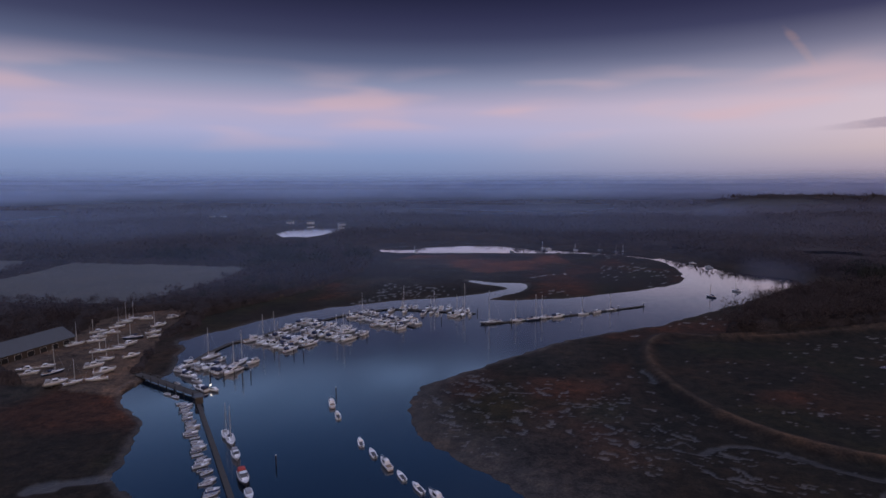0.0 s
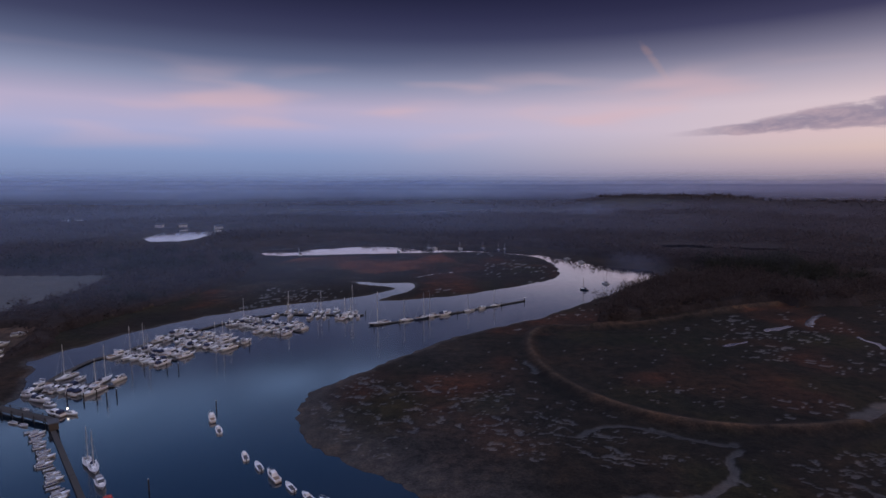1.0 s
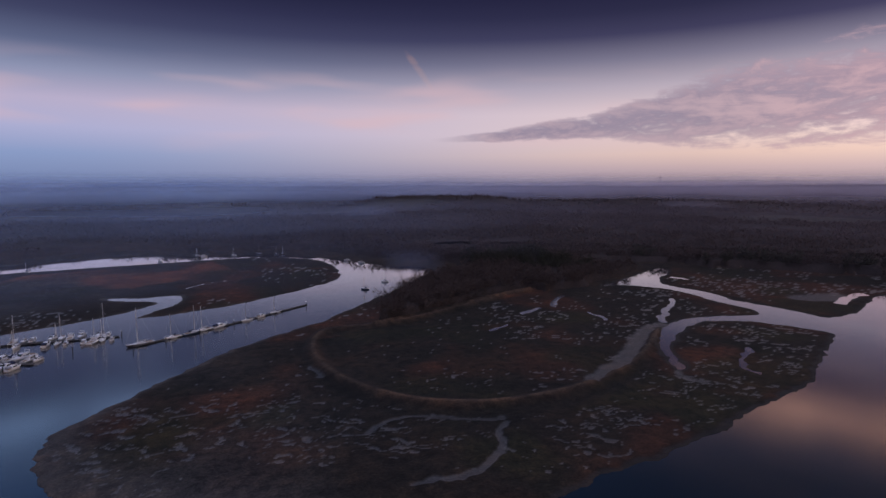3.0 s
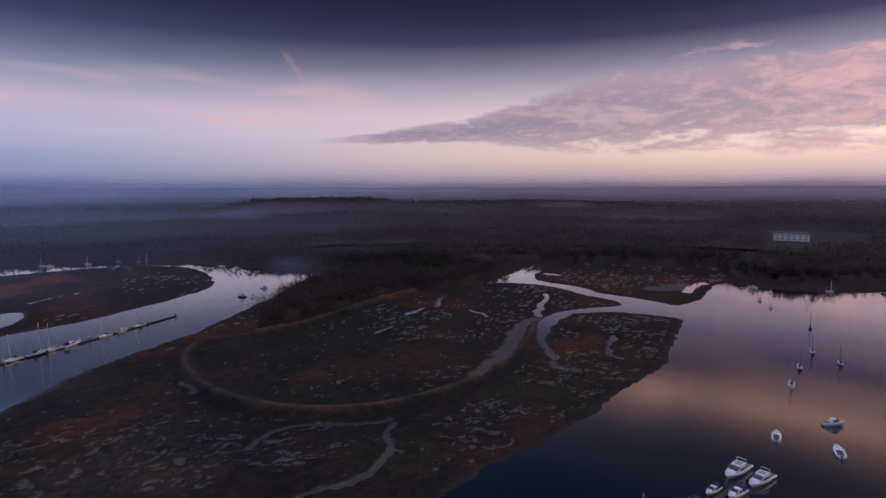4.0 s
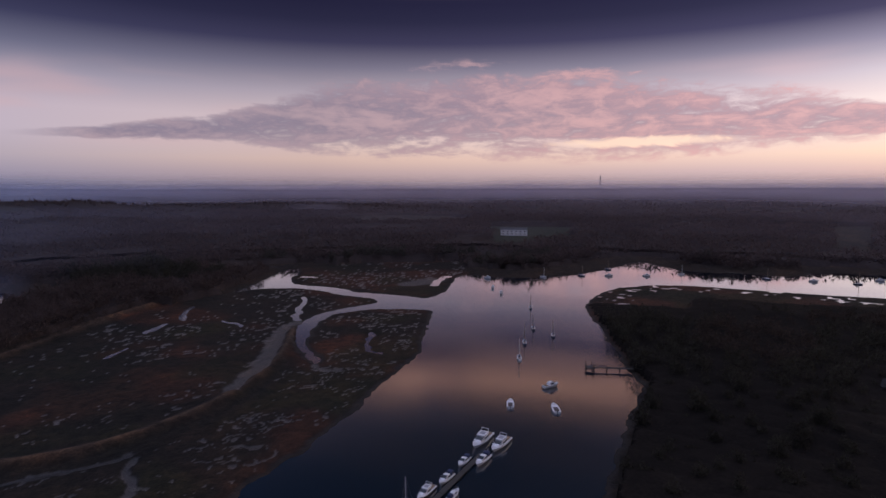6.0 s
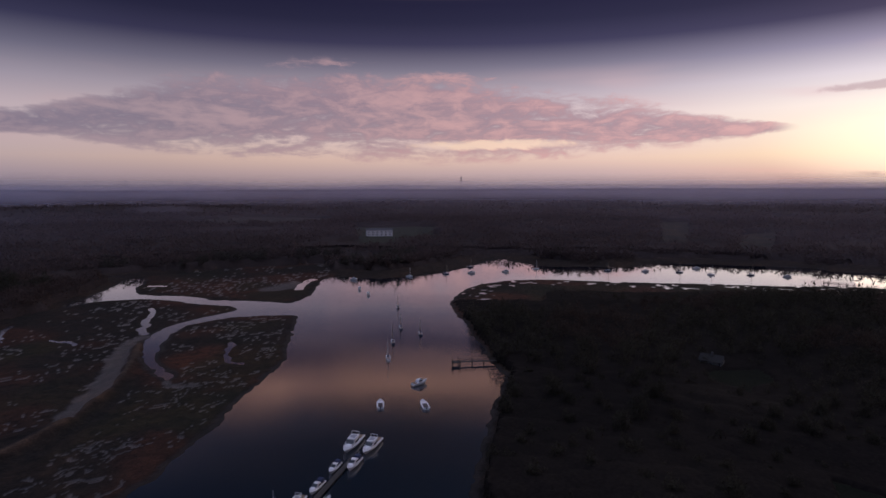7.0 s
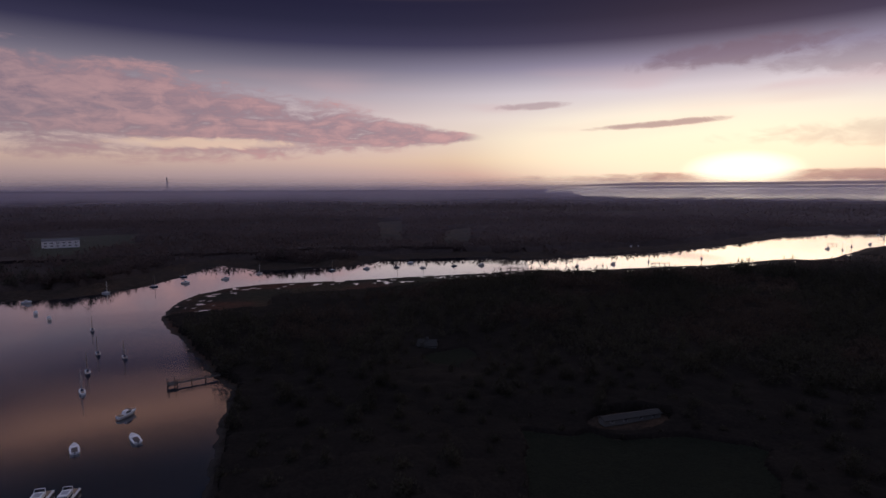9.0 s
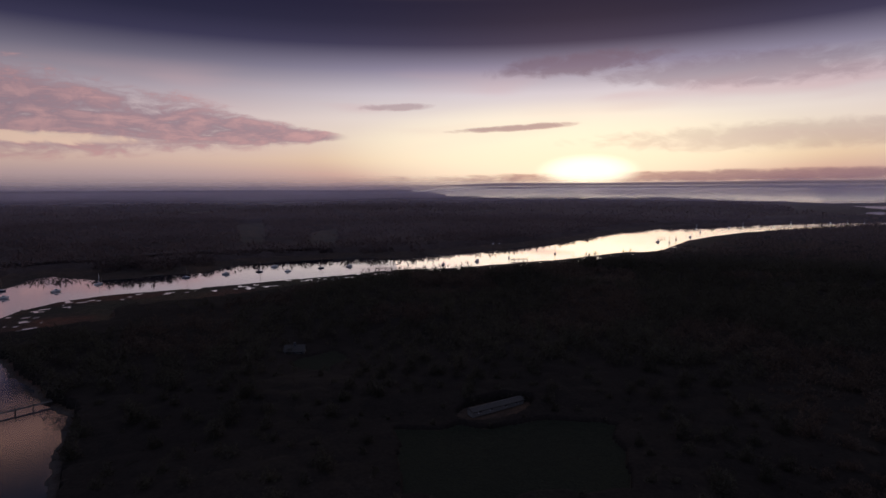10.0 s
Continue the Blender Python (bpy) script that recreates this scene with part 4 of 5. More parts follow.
def hull_form(length, beam, free, stern=0.8, draft=0.4, rake=0.08, flare=0.82):
    sections = []
    for k in range(13):
        s = k / 12
        w = half_width(s, beam, stern)
        top = free * (0.86 + 0.34 * s * s)
        x0 = (s - 0.5) * length
        lean = rake * length * s ** 4
        pts = []
        for side, f in ((1, 1.0), (1, 0.62), (1, 0.25), (1, 0.0)):
            z = -draft * (1 - s ** 3) + (top + draft * (1 - s ** 3)) * f
            pts.append((x0 - lean * (1 - f), w * (flare + (1 - flare) * f) * (min(1, 0.18 + f * 1.5)), z))
        section = pts + [(x, -y, z) for x, y, z in reversed(pts)]
        sections.append(section)
    return rings(sections)


def deck_form(length, beam, free, stern=0.8, inset=0.9, drop=-0.03, s0=0.02, s1=0.97):
    sections = []
    for k in range(11):
        s = s0 + (s1 - s0) * k / 10
        w = half_width(s, beam, stern) * inset
        z = free * (0.86 + 0.34 * s * s) + drop
        x = (s - 0.5) * length
        sections.append([(x, w, z - 0.03), (x, w, z + 0.05), (x, 0, z + 0.09), (x, -w, z + 0.05), (x, -w, z - 0.03)])
    return rings(sections)


def cabin_form(x0, x1, w0, w1, z, height, slope=0.35):
    """A cabin with a raked front and rear, rounded over its top."""
    sections = []
    for f, up in ((0, 0.0), (0.06, 0.8), (0.16, 1.0), (0.5, 1.04), (1 - slope, 0.95), (1 - slope * 0.35, 0.45), (1, 0.0)):
        x, w, t = x0 + (x1 - x0) * f, w0 + (w1 - w0) * f, z + height * up
        sections.append([(x, w, z - 0.05), (x, w * 0.94, z + (t - z) * 0.6), (x, w * 0.78, t), (x, 0, t + 0.05 * up), (x, -w * 0.78, t), (x, -w * 0.94, z + (t - z) * 0.6), (x, -w, z - 0.05)])
    return rings(sections)


def window_strip(x0, x1, y, z, h, side):
    """A dark side window, a thin block that stands just off the cabin's side."""
    bm = bmesh.new()
    box(bm, (x0 + x1) / 2, side * y, z, x1 - x0, 0.05, h, 0.02)
    return bm


def rail(bm, length, beam, free, stern, s0, s1, high=0.6):
    """A bent guard rail on stanchions, joined across the bow into one piece."""

    def spot(k, side):
        s = s0 + (s1 - s0) * k / 6
        return Vector(((s - 0.5) * length, side * half_width(s, beam, stern) * 0.93, free * (0.86 + 0.34 * s * s) + high))

    line = [spot(k, 1) for k in range(7)] + [spot(k, -1) for k in range(6, -1, -1)]
    loops = []
    for p in line:
        ring = [bm.verts.new(p + Vector((0, 0.02 * math.cos(a), 0.02 * math.sin(a)))) for a in (0.785, 2.356, 3.927, 5.498)]
        if loops:
            for k in range(4):
                bm.faces.new((loops[-1][k], loops[-1][(k + 1) % 4], ring[(k + 1) % 4], ring[k]))
        loops.append(ring)
        foot = [bm.verts.new(p + Vector((d, 0, -high))) for d in (-0.02, 0.02)]
        bm.faces.new((ring[2], ring[3], foot[1]))
        bm.faces.new((ring[2], foot[1], foot[0]))
    bmesh.ops.recalc_face_normals(bm, faces=bm.faces)


def outboard(parent, x, z):
    bm = bmesh.new()
    box(bm, x - 0.22, 0, z + 0.3, 0.42, 0.34, 0.5, 0.08, 0.85)
    box(bm, x - 0.24, 0, z - 0.25, 0.16, 0.14, 0.8, 0.04)
    part("outboard_motor", bm, M_BLACK, parent, "black outboard motor")


def yacht(label, hull_mat, cover_mat, length=9.5, beam=3.0, masts=1, group="", mast_mat=None):
    root = tagged(new("sailing_yacht"), label, "sailing boat", group)
    free = 1.05
    part("hull", hull_form(length, beam, free, 0.72, 0.5, 0.10), hull_mat, root)
    part("deck", deck_form(length, beam, free, 0.72), M_DECK, root)
    cabin = part("coachroof", cabin_form(-length * 0.14, length * 0.22, beam * 0.30, beam * 0.20, free * 0.98, 0.55, 0.3), hull_mat if hull_mat is M_HULL else M_DECK, root)
    for side in (1, -1):
        part("cabin_window", window_strip(-length * 0.10, length * 0.10, beam * 0.275, free + 0.24, 0.2, side), M_GLASS, cabin)
    bm = bmesh.new()
    box(bm, -length * 0.30, 0, free * 0.98, length * 0.24, beam * 0.5, 0.22, 0.08)
    part("cockpit", bm, M_TEAK, root)
    bm = bmesh.new()
    box(bm, -length * 0.15, 0, free + 0.72, 1.3, beam * 0.5, 0.9, 0.3, 0.7)
    part("spray_hood", bm, cover_mat, root)
    spots = [(length * 0.08, length * 1.28)] if masts == 1 else [(length * 0.14, length * 1.2), (-length * 0.34, length * 0.85)]
    for x, tall in spots:
        bm = bmesh.new()
        tube(bm, (x, 0, free), (x, 0, free + tall), 0.15, 0.10, 7)
        mast = part("mast", bm, mast_mat or M_ALU, root)
        bm = bmesh.new()
        for f in (0.42, 0.72):
            tube(bm, (x, -0.55, free + tall * f), (x, 0.55, free + tall * f), 0.03, 0.03, 4)
        part("spreader", bm, M_ALU, mast)
        bm = bmesh.new()
        box(bm, x - length * 0.19, 0, free + 1.25, length * 0.36, 0.26, 0.34, 0.1)
        part("boom_cover", bm, cover_mat, root)
        bm = bmesh.new()
        for a, b in (((length * 0.49, 0, free * 1.2), (x, 0, free + tall * 0.97)), ((-length * 0.48, 0, free), (x, 0, free + tall)),
                     ((x, beam * 0.46, free), (x, 0, free + tall * 0.95)), ((x, -beam * 0.46, free), (x, 0, free + tall * 0.95))):
            tube(bm, a, b, 0.025, 0.025, 3)
        part("rigging", bm, M_WIRE, root)
    bm = bmesh.new()
    rail(bm, length, beam, free, 0.72, 0.04, 0.97)
    part("guard_rail", bm, M_ALU, root)
    return root


def cruiser(label, length=11.5, beam=3.7, fly=True, hull_mat=None, group="", cover=None):
    root = tagged(new("motor_cruiser"), label, "motor boat", group)
    free = 1.35
    hull_mat = hull_mat or M_HULL
    part("hull", hull_form(length, beam, free, 0.9, 0.45, 0.14, 0.74), hull_mat, root)
    part("deck", deck_form(length, beam, free, 0.9), M_DECK, root)
    cabin = part("cabin", cabin_form(-length * 0.20, length * 0.30, beam * 0.41, beam * 0.24, free * 0.96, 1.15, 0.5), M_HULL, root)
    for side in (1, -1):
        part("side_window", window_strip(-length * 0.15, length * 0.08, beam * 0.385, free + 0.6, 0.56, side), M_GLASS, cabin)
    sections = [[(length * (0.085 + 0.1 * f), w, free + 1.17 - 0.72 * f) for w in (-beam * (0.31 - 0.03 * f), beam * (0.31 - 0.03 * f))] for f in (0, 1)]
    bm = bmesh.new()
    rows = [[bm.verts.new((x, y, z + d)) for x, y, z in sections[0] + sections[1][::-1]] for d in (0.05, 0.12)]
    bm.faces.new(rows[0])
    bm.faces.new(rows[1][::-1])
    for k in range(4):
        bm.faces.new((rows[0][k], rows[0][(k + 1) % 4], rows[1][(k + 1) % 4], rows[1][k]))
    bmesh.ops.recalc_face_normals(bm, faces=bm.faces)
    part("windscreen", bm, M_GLASS, cabin, "dark raked windscreen")
    bm = bmesh.new()
    box(bm, -length * 0.36, 0, free * 0.92, length * 0.22, beam * 0.66, 0.25, 0.08)
    part("cockpit", bm, M_TEAK, root)
    if cover:
        bm = bmesh.new()
        box(bm, -length * 0.34, 0, free + 0.65, length * 0.26, beam * 0.78, 1.1, 0.25, 0.75)
        part("cockpit_canopy", bm, cover, root)
    if fly:
        bm = bmesh.new()
        box(bm, -length * 0.06, 0, free + 1.4, length * 0.27, beam * 0.66, 0.5, 0.15, 1.04)
        bridge = part("flybridge", bm, M_HULL, root)
        bm = bmesh.new()
        box(bm, -length * 0.07, 0, free + 1.6, length * 0.17, beam * 0.46, 0.16, 0.05)
        part("seat", bm, M_GREYCOVER, bridge)
        bm = bmesh.new()
        for side in (1, -1):
            tube(bm, (-length * 0.17, side * beam * 0.36, free + 1.0), (-length * 0.21, side * beam * 0.3, free + 2.5), 0.08, 0.06, 5)
        tube(bm, (-length * 0.21, -beam * 0.31, free + 2.5), (-length * 0.21, beam * 0.31, free + 2.5), 0.09, 0.09, 5)
        part("radar_arch", bm, M_HULL, root)
    bm = bmesh.new()
    rail(bm, length, beam, free, 0.9, 0.5, 0.97, 0.65)
    part("guard_rail", bm, M_ALU, root)
    bm = bmesh.new()
    box(bm, -length * 0.53, 0, 0.28, length * 0.07, beam * 0.8, 0.12, 0.04)
    part("bathing_platform", bm, M_TEAK, root)
    return root


def small_boat(label, length=6.2, beam=2.3, cover=None, cuddy=True, group=""):
    root = tagged(new("motorboat"), label, "motor boat", group)
    free = 0.75
    part("hull", hull_form(length, beam, free, 0.92, 0.25, 0.10, 0.8), M_HULL, root)
    part("deck", deck_form(length, beam, free, 0.92, 0.88, -0.02, 0.46 if cuddy else 0.7, 0.97), M_DECK, root)
    # solid slab proud of the hull; its dark paint stands for cockpit shade
    bm = bmesh.new()
    box(bm, -length * 0.22, 0, free * 0.9, length * 0.46, beam * 0.6, 0.12, 0.03)
    part("cockpit", bm, M_DARKHULL, root, "dark-painted slab for the shaded open cockpit")
    if cuddy:
        cabin = part("cuddy", cabin_form(-length * 0.02, length * 0.30, beam * 0.34, beam * 0.2, free * 0.95, 0.75, 0.45), M_HULL, root)
        for side in (1, -1):
            part("side_window", window_strip(0.0, length * 0.15, beam * 0.315, free + 0.38, 0.26, side), M_GLASS, cabin)
    if cover:
        bm = bmesh.new()
        box(bm, -length * 0.2, 0, free + 0.28, length * 0.52, beam * 0.84, 0.5, 0.2, 0.7)
        part("cover", bm, cover, root)
    outboard(root, -length * 0.5, free * 0.6)
    return root


def dinghy(label, length=4.0, beam=1.65, tubes=False, cover=None, group=""):
    root = tagged(new("dinghy"), label, "dinghy", group)
    free = 0.5
    if tubes:
        bm = bmesh.new()
        line = [(-length * 0.5, beam * 0.36), (length * 0.15, beam * 0.38), (length * 0.38, beam * 0.24), (length * 0.5, 0)]
        line = line + [(x, -y) for x, y in line[-2::-1]]
        for a, b in zip(line, line[1:]):
            tube(bm, (*a, 0.3), (*b, 0.3), 0.24, 0.24, 7)
        part("inflated_tube", bm, M_GREYCOVER, root)
        bm = bmesh.new()
        box(bm, -0.1, 0, 0.18, length * 0.8, beam * 0.6, 0.12, 0.04)
        part("floor_board", bm, M_DECK, root)
    else:
        part("hull", hull_form(length, beam, free, 0.85, 0.15, 0.05, 0.8), M_HULL, root)
        part("well", deck_form(length, beam, free, 0.85, 0.84, -0.04), M_GREYCOVER if cover is None else cover, root)
    for x in (-0.26, 0.1):
        bm = bmesh.new()
        box(bm, x * length, 0, free + 0.04, 0.26, beam * 0.72, 0.06, 0.015)
        part("thwart", bm, M_TEAK, root)
    outboard(root, -length * 0.5, free * 0.7)
    return root


class Fleet:
    """Boats of one pattern: the first stands where it is first wanted, the rest are copies."""

    def __init__(self, maker, **how):
        self.maker, self.how, self.root = maker, how, None

    def put(self, x, y, heading, size=1.0, z=0.0, lean=0.0):
        m = pose(x, y, z, lean, 0, heading) @ Matrix.Scale(size, 4)
        if self.root is None:
            self.root = self.maker(**self.how)
            self.root.matrix_basis = m
            return self.root
        return copy_thing(self.root, m)


pick = random.Random(5)
# ---------------- marina ----------------
SPINE = [(-159, 207), (-162, 220), (-163, 233), (-162, 249), (-154, 263), (-147, 288), (-135, 304), (-125, 324), (-106, 340), (-83, 341)]
FINGER_A = [(-162, 220), (-132, 215)]
FINGER_B = [(-153, 264), (-123, 249)]
FINGER_C = [(-150, 291), (-102, 272)]
FINGER_D = [(-125, 324), (-78, 298)]
FINGER_E = [(-106, 340), (-49, 338)]
BERTH_E = [(-24, 325), (-14, 331), (-9, 335), (0, 340), (15, 350), (24, 357), (33, 365)]
BERTHS = "boats berthed in the marina"
Y_WHITE = Fleet(yacht, label="white sailing yacht with blue canvas lying at a marina pontoon", hull_mat=M_HULL, cover_mat=M_BLUECOVER, group=BERTHS)
Y_GREY = Fleet(yacht, label="white sailing yacht with grey sail covers at a marina berth", hull_mat=M_HULL, cover_mat=M_GREYCOVER, length=10.5, beam=3.2, group=BERTHS)
Y_NAVY = Fleet(yacht, label="dark blue sailing yacht with blue canvas at a pontoon", hull_mat=M_NAVY, cover_mat=M_BLUECOVER, length=11.5, beam=3.4, group=BERTHS)
C_FLY = Fleet(cruiser, label="white motor cruiser with a flybridge at a marina berth", group=BERTHS)
C_BLUE = Fleet(cruiser, label="white motor cruiser with a dark blue cockpit canopy", length=9.5, beam=3.2, fly=False, cover=M_BLUECOVER, group=BERTHS)
C_GREY = Fleet(cruiser, label="small white motor cruiser with a grey cockpit canopy", length=8.2, beam=2.9, fly=False, cover=M_GREYCOVER, group=BERTHS)
MIX = [C_BLUE, Y_WHITE, C_FLY, C_GREY, C_GREY, C_BLUE, C_GREY, Y_GREY, C_BLUE, C_GREY, C_FLY, C_BLUE]

def berths(line, gap, skip, inner=0.0):
    """Boats side by side along both sides of a finger pontoon, bows in or out."""
    (x0, y0), (x1, y1) = line
    length = math.hypot(x1 - x0, y1 - y0)
    ux, uy = (x1 - x0) / length, (y1 - y0) / length
    for side in (1, -1):
        along = inner + 3.0
        while along < length:
            fleet = pick.choice(MIX)
            size = pick.uniform(0.84, 1.08)
            wide = {C_FLY: 4.2, C_GREY: 3.3, C_BLUE: 3.6}.get(fleet, 3.6)
            if pick.random() > skip:
                out = 1.2 + size * (5.6 if fleet is C_FLY else 4.7) + pick.uniform(0, 0.8)
                turn = math.degrees(math.atan2(uy, ux)) + 90 * side + pick.uniform(-4, 4)
                fleet.put(x0 + ux * along - uy * side * out, y0 + uy * along + ux * side * out, turn + (180 if pick.random() < 0.45 else 0), size)
            along += wide * size + gap


for k, (x, y) in enumerate(BERTH_E):
    [Y_WHITE, Y_NAVY, Y_GREY, C_BLUE, Y_WHITE, C_GREY, Y_WHITE][k].put(x + 1.5, y - 1.5, (215, 35)[k % 2] + pick.uniform(-3, 3), 0.85 if k > 3 else 1.0)
for line, gap, skip in ((FINGER_A, 0.5, 0.16), (FINGER_B, 0.7, 0.3), (FINGER_C, 0.4, 0.12), (FINGER_D, 0.5, 0.2), (FINGER_E, 0.9, 0.3)):
    berths(line, gap, skip)
C_BIG = Fleet(cruiser, label="large white motor yacht with flybridge at the pontoon's end", length=15, beam=4.5, group=BERTHS)
for x, y, h in ((-130, 259, 74), (-112, 279, 51), (-59, 333, 72)):
    C_BIG.put(x, y, h)
Y_BIG = Fleet(yacht, label="large dark sailing yacht with a tall mast at the pontoon", hull_mat=M_DARKHULL, cover_mat=M_GREYCOVER, length=14.5, beam=4.0, group=BERTHS)
Y_BIG.put(-37, 316, 208)
Y_TALL = Fleet(yacht, label="large white sailing yacht with a tall mast at the pontoon", hull_mat=M_HULL, cover_mat=M_GREYCOVER, length=14, beam=4.0, group=BERTHS)
Y_TALL.put(-57, 340, 70)
Y_KETCH = Fleet(yacht, label="white two-masted ketch lying off the end of a pontoon", hull_mat=M_HULL, cover_mat=M_BLUECOVER, length=12, beam=3.5, masts=2, group=BERTHS)
Y_KETCH.put(-140, 221, 85)


def pontoon(line, wide, label):
    """A floating walkway along a line: boarded deck sections on floats."""
    root = tagged(new("pontoon"), label, "pontoon", "marina pontoons")
    for (x0, y0), (x1, y1) in zip(line, line[1:]):
        length = math.hypot(x1 - x0, y1 - y0)
        count = max(1, round(length / 12))
        ang = math.degrees(math.atan2(y1 - y0, x1 - x0))
        for k in range(count):
            f = (k + 0.5) / count
            m = pose(x0 + (x1 - x0) * f, y0 + (y1 - y0) * f, 0, 0, 0, ang)
            size = length / count
            bm = bmesh.new()
            box(bm, 0, 0, 0.5, size - 0.12, wide, 0.12, 0.02)
            box(bm, 0, wide / 2 - 0.06, 0.45, size - 0.1, 0.14, 0.26)
            box(bm, 0, -wide / 2 + 0.06, 0.45, size - 0.1, 0.14, 0.26)
            ob = part("deck_section", bm, M_PLANK, root)
            ob.matrix_basis = m
            bm = bmesh.new()
            for s in (-0.3, 0.3):
                box(bm, s * size, 0, 0.18, size * 0.28, wide * 0.8, 0.5, 0.06)
            ob = part("float", bm, M_BLACK, root)
            ob.matrix_basis = m
    return root


pontoon(SPINE, 2.4, "long boarded marina walkway floating beside the marsh bank")
for line in (FINGER_A, FINGER_B, FINGER_C, FINGER_D, FINGER_E):
    pontoon(line, 2.0, "boarded finger pontoon between rows of moored boats")
pontoon([(-40, 312), (6, 342), (57, 380)], 2.2, "outer river pontoon with yachts alongside")

PILES = [(-151, 202), (-142, 202), (-135, 201), (-132, 204), (-127, 202), (-125, 205), (-131, 236), (-121, 236), (-116, 236), (-123, 266), (-88, 293), (-79, 305), (-97, 271), (-48, 338), (-66, 314), (-39, 306), (-25, 315), (-9, 325), (9, 340), (39, 364), (56, 376), (-78, 139), (-82, 193)]


def pile(x, y, high=3.2, label="dark timber mooring pile standing in the river"):
    root = tagged(new("mooring_pile"), label, "pile", "mooring piles")
    root.matrix_basis = pose(x, y, 0)
    bm = bmesh.new()
    tube(bm, (0, 0, -2.0), (0, 0, high), 0.22, 0.19, 8)
    part("post", bm, M_PILE, root)
    bm = bmesh.new()
    tube(bm, (0, 0, high + 0.003), (0, 0, high + 0.25), 0.22, 0.03, 8)
    part("cap", bm, M_HULL, root, "white conical cap")
    return root


first_pile = pile(*PILES[0])
for x, y in PILES[1:]:
    copy_thing(first_pile, pose(x, y, 0))

# ---------------- landing pier, its dinghies and work boats ----------------
pontoon([(-133, 180), (-103, 146), (-81, 121), (-62, 99)], 1.5, "wide boarded pier pontoon with dinghies along its side")
TENDERS = "dinghies along the pier"
D_WHITE = Fleet(dinghy, label="open white dinghy with outboard tied to the pier", group=TENDERS)
D_RIB = Fleet(dinghy, label="grey inflatable dinghy tied to the pier", tubes=True, group=TENDERS)
D_BLUE = Fleet(dinghy, label="white dinghy under a blue cover tied to the pier", cover=M_BLUECOVER, length=4.4, group=TENDERS)
D_SMALL = Fleet(small_boat, label="small open motorboat with a grey cover at the pier", length=5.2, beam=1.95, cover=M_GREYCOVER, cuddy=False, group=TENDERS)
for k in range(44):
    f = (k + pick.uniform(-0.4, 0.4)) / 43
    x, y = -131 + 62 * f, 176 - 69 * f
    [D_WHITE, D_SMALL, D_RIB, D_WHITE, D_BLUE, D_SMALL][k * 5 % 6].put(x - 2.1 + pick.uniform(-1.5, 0.2), y - 1.9 + pick.uniform(-0.8, 0.2), 40 + pick.uniform(-20, 20), pick.uniform(0.74, 1.02))
Y_WHITE.put(-99.5, 150, -52, 0.92)
Y_GREY.put(-103, 153, -50, 0.8)
C_GREY.put(-92, 141, -50, 1.0)
WORK = Fleet(cruiser, label="dark work launch with a red wheelhouse beside the pier", length=9, beam=3.1, fly=False, hull_mat=M_DARKHULL, cover=M_RED, group="work boats at the pier")
WORK.put(-82.5, 129.5, -50)
D_SMALL.put(-77, 123, -50, 1.2)
C_GREY.put(-71.5, 117, -50, 0.8)


def bridge_pier():
    """The fixed landing: a boarded bridge on piles with handrails, leading to a square platform."""
    root = tagged(new("landing_bridge"), "timber landing bridge on dark piles with handrails", "bridge")
    root.matrix_basis = pose(-172, 196, 0, 0, 0, math.degrees(math.atan2(-16, 40)))
    span = 43
    bm = bmesh.new()
    box(bm, span / 2, 0, 1.55, span, 3.4, 0.22, 0.03)
    part("deck", bm, M_PLANK, root)
    for k in range(8):
        for side in (1, -1):
            bm = bmesh.new()
            tube(bm, (1 + k * 5.8, side * 1.5, -1.5), (1 + k * 5.8, side * 1.5, 2.7), 0.17, 0.15, 7)
            part("post", bm, M_PILE, root)
    for side in (1, -1):
        bm = bmesh.new()
        for z in (2.15, 2.6):
            tube(bm, (0.5, side * 1.55, z), (span - 0.5, side * 1.55, z), 0.05, 0.05, 5)
        part("handrail", bm, M_PLANK, root)
    return root


bridge_pier()


def kiosk():
    root = tagged(new("pier_hut"), "small grey-roofed hut on the pier head", "hut")
    root.matrix_basis = pose(-129, 176, 0.57, 0, 0, -49)
    bm = bmesh.new()
    box(bm, 0, 0, 1.15, 4.2, 2.6, 2.3, 0.04)
    part("wall", bm, M_TIMBER, root)
    bm = bmesh.new()
    box(bm, 0, 0, 2.45, 4.8, 3.2, 0.28, 0.05, 0.9)
    part("roof", bm, M_ROOF, root)
    bm = bmesh.new()
    box(bm, 0.3, -1.31, 1.4, 1.4, 0.06, 0.8, 0.02)
    part("window", bm, M_GLASS, root)
    return root


kiosk()
# boats rafted at the landing
for x, y, h, s, fleet in ((-150, 200, -20, 1.0, C_BLUE), (-143, 195, -22, 0.9, C_GREY), (-158, 205, -15, 1.05, C_GREY), (-137, 188, 160, 0.9, C_BLUE), (-150, 192, -20, 0.8, D_SMALL), (-146, 181, -22, 1.1, D_WHITE), (-141, 179, -24, 1.1, D_WHITE)):
    fleet.put(x, y, h, s)


